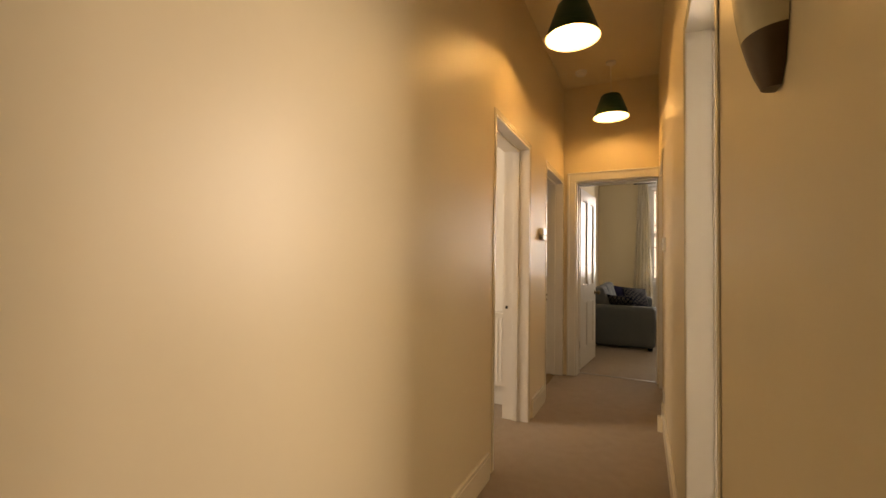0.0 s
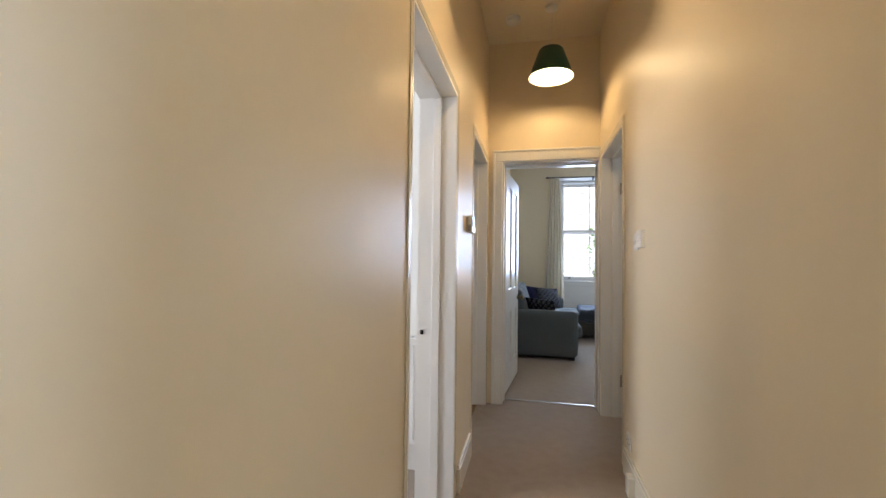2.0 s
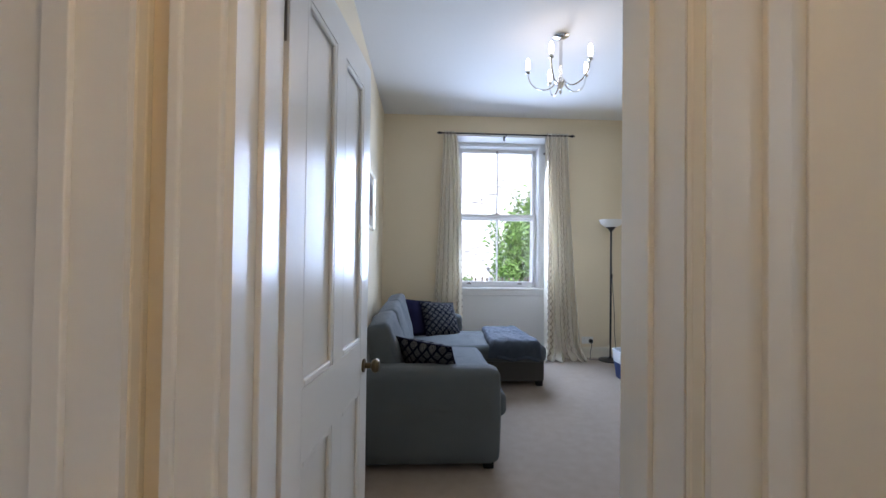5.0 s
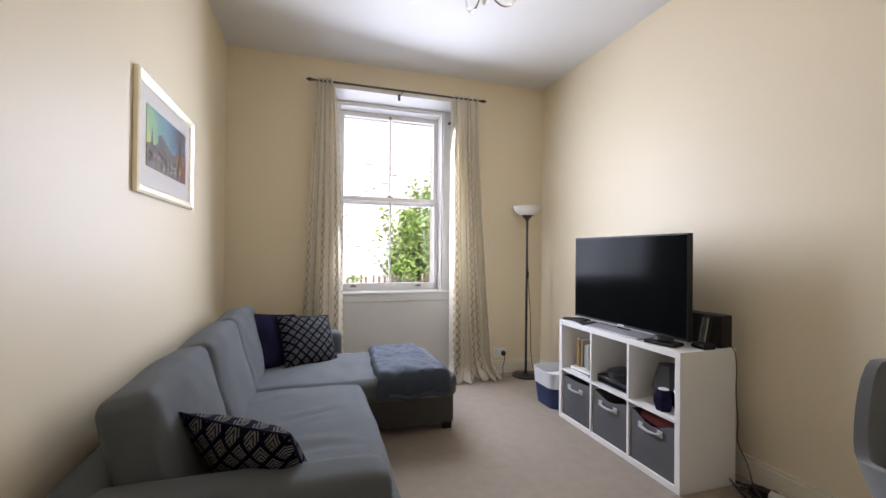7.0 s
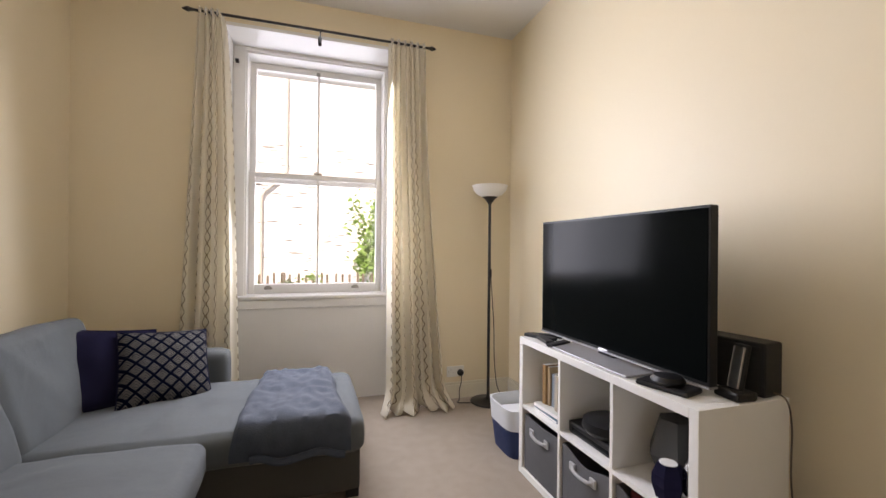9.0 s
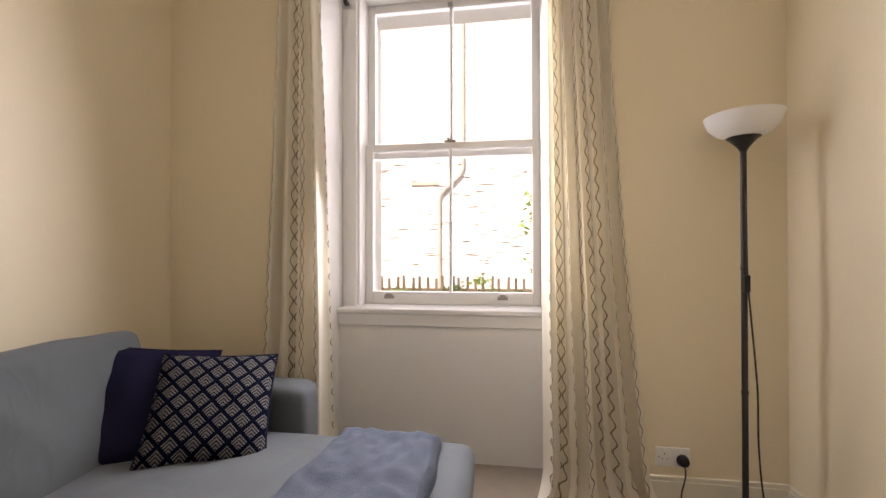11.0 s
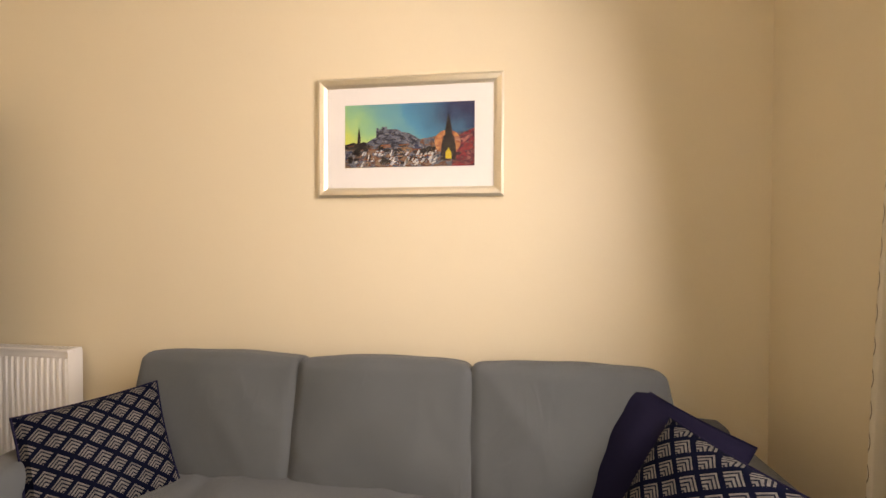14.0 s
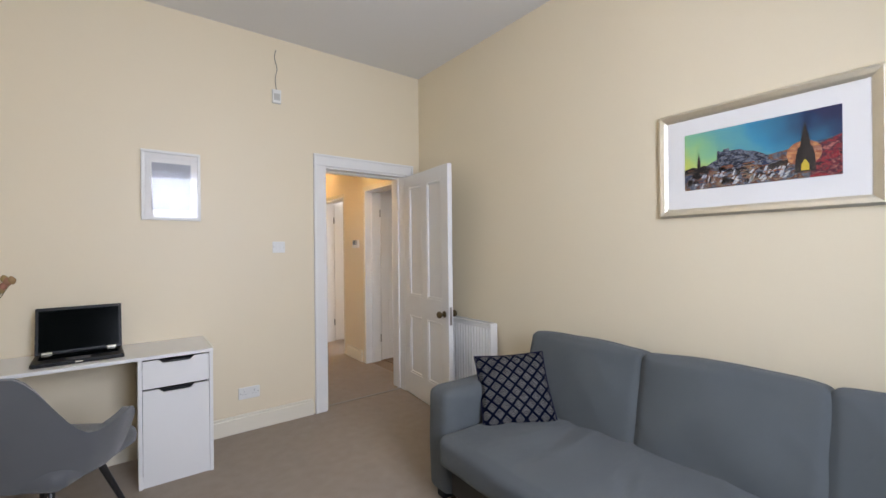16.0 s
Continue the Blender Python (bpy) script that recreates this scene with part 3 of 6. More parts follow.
# store and bathroom behind the hall's right wall
structure("floor_store", box(1.0, 2.4, -0.95, 0.0, -0.1, 0.0), CARPET, "taupe carpet in the store", "floor")
structure("wall_store_south", box(HR + 0.2, 2.75, -1.05, -0.95, 0, 2.8), WALL_WHITE, "pale painted store wall", "wall")
structure("wall_store_east", box(2.3, 2.4, -0.95, 0.0, 0, 2.8), WALL_WHITE, "pale painted store wall", "wall")
structure("ceiling_store", box(HR + 0.2, 2.75, -1.05, 0.0, 2.7, 2.8), CEIL, "white store ceiling", "ceiling")
structure("floor_bathroom", box(1.0, 2.7, -4.6, -1.05, -0.1, 0.0), CARPET, "taupe carpet in the side room", "floor")
structure("wall_bathroom_south", box(HR + 0.2, 2.75, -4.72, -4.6, 0, 2.8), WALL_WHITE, "white painted side room wall", "wall")
bw = bmesh.new()
wall_with_openings(bw, "x", 2.14, 2.29, -4.6, -1.05, 0, 2.8, [(-2.55, -1.93, 0.95, 2.35)])
structure("wall_bathroom_east", bw, WALL_WHITE, "white painted side room wall with a window", "wall")
structure("ceiling_bathroom", box(HR + 0.2, 2.75, -4.72, -1.05, 2.7, 2.8), CEIL, "white side room ceiling", "ceiling")

# Made-up mirrored box; stands in for teal glass glimpsed in this room.
mir = thing("teal_glass_stand_in", "tall teal-tinted mirror box standing in for teal glass", "cabinet", (1.55, -1.05, 0.45))
part("body", box(0, 0.55, -0.02, 0, 0, 1.75, 0.004), GLOSS, mir)
part("mirror_pane", box(0.012, 0.538, -0.026, -0.02, 0.75, 1.74), material("teal_tinted_mirror", (0.62, 0.80, 0.78), 0.12, 1.0, vary=0.04), mir, "pale teal tinted mirror")
part("shelf_edge", box(0.0, 0.55, -0.05, -0.02, 0.70, 0.74, 0.004), BLACK, mir)

# outside
GRASS = material("garden_soil_and_grass", (0.16, 0.15, 0.09), 0.95, vary=0.35, scale=3, bump=0.8, bump_scale=60)
structure("ground", box(-400, 400, 5.15, 800, -0.45, -0.25), GRASS, "garden ground beyond the window", "ground")
structure("ground_back", box(-400, 400, -800, 5.15, -0.45, -0.25), GRASS, "ground round the building", "ground")
# ---- things: the living room ----
def art_material():
    m = bpy.data.materials.new("painted_city_skyline")
    m.use_nodes = True
    t = m.node_tree
    b = t.nodes["Principled BSDF"]
    b.inputs["Roughness"].default_value = 0.45
    co = t.nodes.new("ShaderNodeTexCoord")
    sep = t.nodes.new("ShaderNodeSeparateXYZ")
    t.links.new(co.outputs["Object"], sep.inputs[0])
    sky_r = t.nodes.new("ShaderNodeValToRGB")
    sky_r.color_ramp.elements[0].color, sky_r.color_ramp.elements[1].color = (0.66, 0.66, 0.10, 1), (0.004, 0.012, 0.07, 1)
    e = sky_r.color_ramp.elements.new(0.28)
    e.color = (0.22, 0.52, 0.26, 1)
    e = sky_r.color_ramp.elements.new(0.6)
    e.color = (0.008, 0.26, 0.42, 1)
    nz = t.nodes.new("ShaderNodeTexNoise")
    nz.inputs["Scale"].default_value, nz.inputs["Detail"].default_value = 9, 6
    t.links.new(co.outputs["Object"], nz.inputs[0])
    mad = t.nodes.new("ShaderNodeMath")
    mad.operation = "MULTIPLY_ADD"
    mad.inputs[1].default_value, mad.inputs[2].default_value = 1.45, 0.30
    up = t.nodes.new("ShaderNodeMath")
    up.operation = "MULTIPLY_ADD"
    up.inputs[1].default_value = 0.9
    t.links.new(sep.outputs["Z"], up.inputs[0])
    t.links.new(sep.outputs["Y"], up.inputs[2])
    t.links.new(up.outputs[0], mad.inputs[0])
    ad = t.nodes.new("ShaderNodeMath")
    ad.operation = "MULTIPLY_ADD"
    ad.inputs[1].default_value = 0.42
    t.links.new(nz.outputs[0], ad.inputs[0])
    t.links.new(mad.outputs[0], ad.inputs[2])
    t.links.new(ad.outputs[0], sky_r.inputs[0])
    t.links.new(sky_r.outputs[0], b.inputs["Base Color"])
    return m


def patch_material(name, colours, scale, blend="LINEAR"):
    """Broken brush strokes in several colours."""
    m = bpy.data.materials.new(name)
    m.use_nodes = True
    t = m.node_tree
    b = t.nodes["Principled BSDF"]
    b.inputs["Roughness"].default_value = 0.45
    co = t.nodes.new("ShaderNodeTexCoord")
    mp = t.nodes.new("ShaderNodeMapping")
    mp.inputs["Scale"].default_value, mp.inputs["Rotation"].default_value = (1, 1, 2.2), (0.6, 0, 0)
    t.links.new(co.outputs["Object"], mp.inputs[0])
    n = t.nodes.new("ShaderNodeTexNoise")
    n.inputs["Scale"].default_value, n.inputs["Detail"].default_value, n.inputs["Roughness"].default_value = scale, 5, 0.7
    t.links.new(mp.outputs[0], n.inputs[0])
    r = t.nodes.new("ShaderNodeValToRGB")
    r.color_ramp.interpolation = blend
    k = len(colours)
    r.color_ramp.elements[0].position, r.color_ramp.elements[0].color = 0.32, (*colours[0], 1)
    r.color_ramp.elements[1].position, r.color_ramp.elements[1].color = 0.68, (*colours[-1], 1)
    for i in range(1, k - 1):
        e = r.color_ramp.elements.new(0.32 + 0.36 * i / (k - 1))
        e.color = (*colours[i], 1)
    t.links.new(n.outputs[0], r.inputs[0])
    t.links.new(r.outputs[0], b.inputs["Base Color"])
    return m


ART_SKY = art_material()
ART_TOWN = patch_material("painted_rooftops", [(0.005, 0.007, 0.02), (0.02, 0.05, 0.16), (0.006, 0.005, 0.01), (0.24, 0.27, 0.33), (0.006, 0.005, 0.009), (0.25, 0.06, 0.015), (0.34, 0.28, 0.2), (0.008, 0.008, 0.015), (0.05, 0.10, 0.22)], 22)
ART_PALE = patch_material("painted_pale_streets", [(0.10, 0.12, 0.18), (0.7, 0.68, 0.62), (0.3, 0.36, 0.45), (0.8, 0.78, 0.74)], 30)
ART_WARM = patch_material("painted_lit_rooftops", [(0.05, 0.012, 0.008), (0.42, 0.12, 0.03), (0.12, 0.03, 0.02), (0.6, 0.3, 0.08)], 26)
ART_RED = patch_material("painted_red_street", [(0.03, 0.004, 0.012), (0.32, 0.02, 0.03), (0.08, 0.008, 0.025), (0.5, 0.16, 0.13), (0.12, 0.01, 0.02)], 20, "CONSTANT")
ART_DARK = patch_material("painted_dark_stone", [(0.004, 0.003, 0.006), (0.014, 0.010, 0.010), (0.06, 0.04, 0.04)], 25)
ART_CASTLE = patch_material("painted_castle_rock", [(0.004, 0.005, 0.012), (0.012, 0.016, 0.04), (0.006, 0.008, 0.02), (0.20, 0.23, 0.30), (0.010, 0.012, 0.03), (0.05, 0.06, 0.11)], 34)
ART_MOON = patch_material("painted_orange_moon", [(0.30, 0.07, 0.03), (0.6, 0.26, 0.10), (0.25, 0.05, 0.03), (0.55, 0.3, 0.2)], 16)


def flat_shape(pts, x, thick=0.001):
    """A thin painted shape lying on a picture that faces +x; points are (along y, up)."""
    bm = bmesh.new()
    bm.faces.new([bm.verts.new((x, a, b)) for a, b in pts])
    r = bmesh.ops.extrude_face_region(bm, geom=bm.faces[:])
    bmesh.ops.translate(bm, vec=(-thick, 0, 0), verts=[v for v in r["geom"] if isinstance(v, bmesh.types.BMVert)])
    return bm


def picture_frame(parent, w, h, rail, depth, mat, lip=True):
    """Four mitred rails round the origin, facing +x, lying in the y-z plane."""
    for side in range(4):
        bm = bmesh.new()
        l = (w if side % 2 == 0 else h) / 2
        o = (h if side % 2 == 0 else w) / 2
        prof = [(0, 0.0), (0.0, depth), (rail * 0.25, depth + 0.006), (rail * 0.7, depth), (rail, depth * 0.55), (rail, 0.0)]
        ends = []
        for s in (-1, 1):
            ends.append([bm.verts.new((d, s * (l - a), -(o - a))) for a, d in prof])
        for i in range(len(prof) - 1):
            bm.faces.new((ends[0][i], ends[1][i], ends[1][i + 1], ends[0][i + 1]))
        bm.faces.new(ends[0])
        bm.faces.new(ends[1][::-1])
        moved(bm, Matrix.Rotation(radians(90 * side), 4, "X"))
        part("frame_rail", bm, mat, parent)


def skyline_picture():
    p = thing("framed_picture", "silver-gilt framed colourful city skyline print on the wall", "picture", (LX0 + 0.002, 2.91, 1.735))
    w, h = 0.825, 0.525
    picture_frame(p, w, h, 0.042, 0.018, SILVER)
    part("backing", box(0, 0.006, -w / 2 + 0.03, w / 2 - 0.03, -h / 2 + 0.03, h / 2 - 0.03), PAPER, p, "white mount board")
    ah, aw = 0.138, 0.288
    art = part("print", box(0.006, 0.008, -aw, aw, -ah + 0.007, ah + 0.007), ART_SKY, p, "bright painted city skyline")
    z = 0.007
    part("rooftops", flat_shape([(-aw, -ah + z), (aw, -ah + z), (aw, 0.02), (0.18, 0.012), (0.1, -0.005), (0, -0.02), (-0.1, 0.0), (-0.16, -0.022), (-0.22, -0.03), (-aw, -0.03)], 0.0092), ART_TOWN, art)
    part("castle", flat_shape([(-0.2, -0.03), (-0.16, -0.005), (-0.145, 0.0), (-0.145, 0.042), (-0.135, 0.042), (-0.135, 0.036), (-0.12, 0.036), (-0.12, 0.046), (-0.095, 0.046), (-0.095, 0.034), (-0.05, 0.034), (-0.03, 0.022), (0.0, 0.016), (0.03, 0.0), (0.06, -0.02), (-0.02, -0.045), (-0.12, -0.05)], 0.0104), ART_CASTLE, art)
    part("far_spire", flat_shape([(-0.232, -0.03), (-0.216, -0.03), (-0.217, 0.004), (-0.2235, 0.045), (-0.229, 0.004)], 0.0104), ART_DARK, art)
    part("street", flat_shape([(0.19, -ah + z), (aw, -ah + z), (aw, 0.03), (0.23, 0.005), (0.2, -0.02)], 0.0104), ART_RED, art)
    rnd = random.Random(8)
    for nm, mat, count, xr, zr, dx in (("dark_houses", ART_DARK, 46, (-0.27, 0.13), (-0.115, -0.035), 0.0107), ("pale_streets", ART_PALE, 34, (-0.25, 0.12), (-0.12, -0.06), 0.0110), ("lit_roofs", ART_WARM, 16, (-0.26, 0.24), (-0.1, -0.035), 0.0113)):
        hb = bmesh.new()
        for _ in range(count):
            y, zz = rnd.uniform(*xr), rnd.uniform(*zr)
            a, b = rnd.uniform(0.006, 0.016), rnd.uniform(0.005, 0.013)
            pts = [(y - a, zz - b), (y + a * 0.8, zz - b * 0.7), (y + a, zz + b * 0.4), (y + a * 0.1, zz + b), (y - a * 1.1, zz + b * 0.3)]
            if nm == "pale_streets":
                a, b = a * rnd.uniform(0.3, 0.9), b * rnd.uniform(0.3, 0.9)
                pts = [(y - a, zz - 1.6 * b), (y + 0.2 * a, zz - 1.9 * b), (y + 1.6 * a, zz + 1.1 * b), (y + 0.6 * a, zz + 1.6 * b)]
            if nm == "lit_roofs":
                pts = [(y - 1.8 * a, zz - 0.3 * b), (y + 1.8 * a, zz), (y + 1.5 * a, zz + 0.4 * b), (y - 1.6 * a, zz + 0.2 * b)]
            pts = [(min(0.286, max(-0.286, q)), min(0.0, max(-0.129, w_))) for q, w_ in pts]
            hb.faces.new([hb.verts.new((dx, q, w_)) for q, w_ in pts])
        tagged(part(nm, hb, mat, art), kind="stuff")
    part("far_houses", flat_shape([(-aw, -0.05), (-0.19, -0.052), (-0.19, -0.022), (-0.205, -0.018), (-0.225, -0.028), (-0.25, -0.02), (-aw, -0.03)], 0.0106), ART_DARK, art)
    part("moon", flat_shape([(0.172 + 0.057 * math.cos(a * 0.2618), -0.028 + 0.052 * math.sin(a * 0.2618)) for a in range(24)], 0.0116), ART_MOON, art)
    part("monument", flat_shape([(0.142, -0.105), (0.21, -0.105), (0.207, -0.04), (0.2, -0.005), (0.194, 0.0), (0.188, 0.045), (0.176, 0.098), (0.166, 0.045), (0.16, 0.0), (0.153, -0.005), (0.146, -0.04)], 0.0128), ART_DARK, art)
    part("arch", flat_shape([(0.163, -0.1), (0.189, -0.1), (0.189, -0.075), (0.176, -0.052), (0.163, -0.075)], 0.0138), material("painted_yellow_glow", (0.62, 0.45, 0.04), 0.5, scale=40), art)
    gl = part("glazing", box(0.0148, 0.0158, -w / 2 + 0.035, w / 2 - 0.035, -h / 2 + 0.035, h / 2 - 0.035), clear_glass("art_glass", gloss=0.012), p)
    gl.visible_shadow = False
    return p


skyline_picture()


def lattice_material():
    """Navy velvet printed with a silver lattice of nested chevrons."""
    m = bpy.data.materials.new("navy_and_silver_lattice")
    m.use_nodes = True
    t = m.node_tree
    b = t.nodes["Principled BSDF"]
    uv = t.nodes.new("ShaderNodeUVMap")
    uv.uv_map = "UVMap"
    sep = t.nodes.new("ShaderNodeSeparateXYZ")
    t.links.new(uv.outputs[0], sep.inputs[0])

    def op(kind, a, c=None, d=None):
        n = t.nodes.new("ShaderNodeMath")
        n.operation = kind
        for i, v in enumerate((a, c, d)):
            if v is None:
                continue
            if isinstance(v, (int, float)):
                n.inputs[i].default_value = v
            else:
                t.links.new(v, n.inputs[i])
        return n.outputs[0]
    x = op("MULTIPLY", sep.outputs["X"], 5.8)
    y = op("MULTIPLY", sep.outputs["Y"], 5.8)
    a, c = op("FRACT", op("ADD", x, y)), op("FRACT", op("ADD", op("SUBTRACT", y, x), 10.0))
    lo, hi = op("MINIMUM", a, c), op("MAXIMUM", a, c)
    inside = op("MULTIPLY", op("GREATER_THAN", lo, 0.13), op("LESS_THAN", hi, 0.87))
    bands = op("GREATER_THAN", op("FRACT", op("MULTIPLY", hi, 5.6)), 0.42)
    mask = op("MULTIPLY", inside, op("MULTIPLY_ADD", bands, 0.94, 0.06))
    nz = t.nodes.new("ShaderNodeTexNoise")
    nz.inputs["Scale"].default_value = 18
    mask = op("MULTIPLY", mask, op("MULTIPLY_ADD", nz.outputs[0], 0.9, 0.35))
    mix = t.nodes.new("ShaderNodeMix")
    mix.data_type = "RGBA"
    mix.inputs[6].default_value, mix.inputs[7].default_value = (0.003, 0.004, 0.012, 1), (0.15, 0.145, 0.135, 1)
    t.links.new(mask, mix.inputs[0])
    t.links.new(mix.outputs[2], b.inputs["Base Color"])
    b.inputs["Roughness"].default_value = 0.7
    b.inputs["Specular IOR Level"].default_value = 0.02
    return m


LATTICE = lattice_material()


def oriented(top_mid, bottom_mid, along):
    """The pose of a flat cushion from the middles of its top and bottom edges and the way its top edge runs."""
    top_mid, bottom_mid = Vector(top_mid), Vector(bottom_mid)
    y = (top_mid - bottom_mid).normalized()
    x = Vector(along)
    x = (x - y * x.dot(y)).normalized()
    z = x.cross(y)
    m = Matrix((x, y, z)).transposed().to_4x4()
    return Matrix.Translation((top_mid + bottom_mid) / 2) @ m


def scatter_cushion(label, top_mid, bottom_mid, along, size, thick, mat, seed):
    c = tagged(new("scatter_cushion"), label, "cushion", "cushions on the sofa")
    c.matrix_basis = oriented(top_mid, bottom_mid, along)
    part("cover", pillow(size, size, thick, 18, 0.42, 0.05, 0.012, seed), mat, c, "", True)
    pipe = [(size / 2 * u * (1 - 0.05 * (1 - v * v) * u * u), size / 2 * v * (1 - 0.05 * (1 - u * u) * v * v), 0) for u, v in
            [(-1 + i / 6, -1) for i in range(12)] + [(1, -1 + i / 6) for i in range(12)] + [(1 - i / 6, 1) for i in range(12)] + [(-1, 1 - i / 6) for i in range(13)]]
    part("piping", tube(pipe, 0.004, 6), NAVY, c, "navy piped edge", True)
    return c


def creased(bm, lines):
    """Pulled creases across the top of a cushion: (x, y, degrees, half length, rise, half width)."""
    top = max(v.co.z for v in bm.verts)
    for v in bm.verts:
        if v.co.z < top - 0.05:
            continue
        for x, y, deg, half, rise, width in lines:
            c, s_ = math.cos(radians(deg)), math.sin(radians(deg))
            a = (v.co.x - x) * c + (v.co.y - y) * s_
            b = -(v.co.x - x) * s_ + (v.co.y - y) * c - 0.02 * math.sin(a * 9)
            v.co.z += rise * math.exp(-(b / width) ** 2) * math.exp(-(a / half) ** 4)
    return bm


def creases(bm, seed):
    """Slack dents and pulls over the front of a stuffed back cushion."""
    for v in bm.verts:
        if v.co.x > 0.0:
            q = Vector((v.co.y * 3.2 + seed, v.co.z * 2.4, seed))
            pull = 1 - abs(noise.noise(q + Vector((0.7 * v.co.z, 1.6 * v.co.y, 0))))
            v.co.x += 0.011 * noise.noise(q * 1.3) + 0.005 * pull ** 6


def corner_sofa():
    s = thing("corner_sofa", "grey woven corner sofa with chaise along the wall", "sofa", (0.05, 1.685, 0))
    ox, oy = 0.05, 1.685

    def at(bm, x, y, z, rx=0, ry=0, rz=0):
        return moved(bm, pose(x - ox, y - oy, z, rx, ry, rz))
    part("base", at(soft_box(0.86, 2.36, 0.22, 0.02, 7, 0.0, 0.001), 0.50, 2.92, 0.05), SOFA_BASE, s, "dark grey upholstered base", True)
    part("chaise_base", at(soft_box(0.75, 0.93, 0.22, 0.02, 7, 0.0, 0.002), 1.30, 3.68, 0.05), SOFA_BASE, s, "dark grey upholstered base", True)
    part("back_frame", at(soft_box(0.15, 2.46, 0.55, 0.04, 9, 0.004, 0.002), 0.135, 2.92, 0.05), SOFA, s, "", True)
    part("arm", at(soft_box(0.90, 0.175, 0.545, 0.045, 12, 0.008, 0.003, 1.0), 0.51, 1.7725, 0.04), SOFA, s, "", True)
    part("arm", at(soft_box(0.90, 0.175, 0.525, 0.045, 12, 0.008, 0.003, 2.0), 0.51, 4.09, 0.04), SOFA, s, "", True)
    part("seat_cushion", at(creased(soft_box(0.84, 1.32, 0.155, 0.045, 64, 0.018, 0.007, 3.0), ((0.08, 0.10, 12, 0.12, 0.009, 0.016), (0.10, 0.14, 20, 0.16, -0.009, 0.018), (0.05, 0.19, 8, 0.10, 0.008, 0.016), (0.0, -0.15, -6, 0.28, 0.007, 0.03), (0.02, -0.24, 4, 0.30, -0.007, 0.03), (-0.05, -0.34, -10, 0.25, 0.008, 0.03), (0.1, -0.48, 12, 0.25, 0.007, 0.03), (-0.15, 0.42, 25, 0.2, 0.006, 0.03))), 0.61, 2.525, 0.24), SOFA, s, "", True)
    part("chaise_cushion", at(creased(soft_box(1.48, 0.82, 0.155, 0.045, 64, 0.014, 0.006, 4.0), ((-0.12, -0.12, 70, 0.16, 0.008, 0.022), (-0.03, -0.10, 80, 0.18, -0.008, 0.02), (0.05, -0.05, 95, 0.16, 0.008, 0.022), (-0.28, 0.0, 50, 0.2, 0.006, 0.03), (0.12, 0.12, 60, 0.15, 0.006, 0.025))), 0.945, 3.59, 0.24), SOFA, s, "", True)
    for k, (y0, y1) in enumerate(((1.86, 2.53), (2.534, 3.204), (3.208, 3.88))):
        b = soft_box(0.15, y1 - y0, 0.47, 0.030, 34, 0.024, 0.010, 5.0 + k)
        creases(b, 7.0 + k)
        part("back_cushion", at(b, 0.335, (y0 + y1) / 2, 0.35, 0, -14, 0), SOFA, s, "", True)
    for x, y in ((0.90, 1.76), (0.14, 1.76), (0.14, 4.1), (1.64, 3.28), (1.64, 4.08), (0.95, 3.0)):
        part("foot", at(box(-0.03, 0.03, -0.03, 0.03, 0, 0.055, 0.004), x, y, 0), BLACK, s, "black block foot")
    return s


corner_sofa()
scatter_cushion("patterned navy and silver cushion against the sofa arm", (0.515, 1.875, 0.685), (0.60, 2.03, 0.41), (0.76, -0.65, 0.16), 0.40, 0.15, LATTICE, 1.0)
scatter_cushion("patterned navy and silver cushion leaning beside a plain one", (0.665, 3.895, 0.70), (0.735, 3.70, 0.405), (0.88, 0.46, -0.06), 0.425, 0.15, LATTICE, 2.0)
scatter_cushion("plain navy cotton cushion leaning in the sofa corner", (0.415, 3.85, 0.715), (0.465, 3.68, 0.405), (0.80, 0.58, 0.0), 0.45, 0.14, NAVY, 3.0)


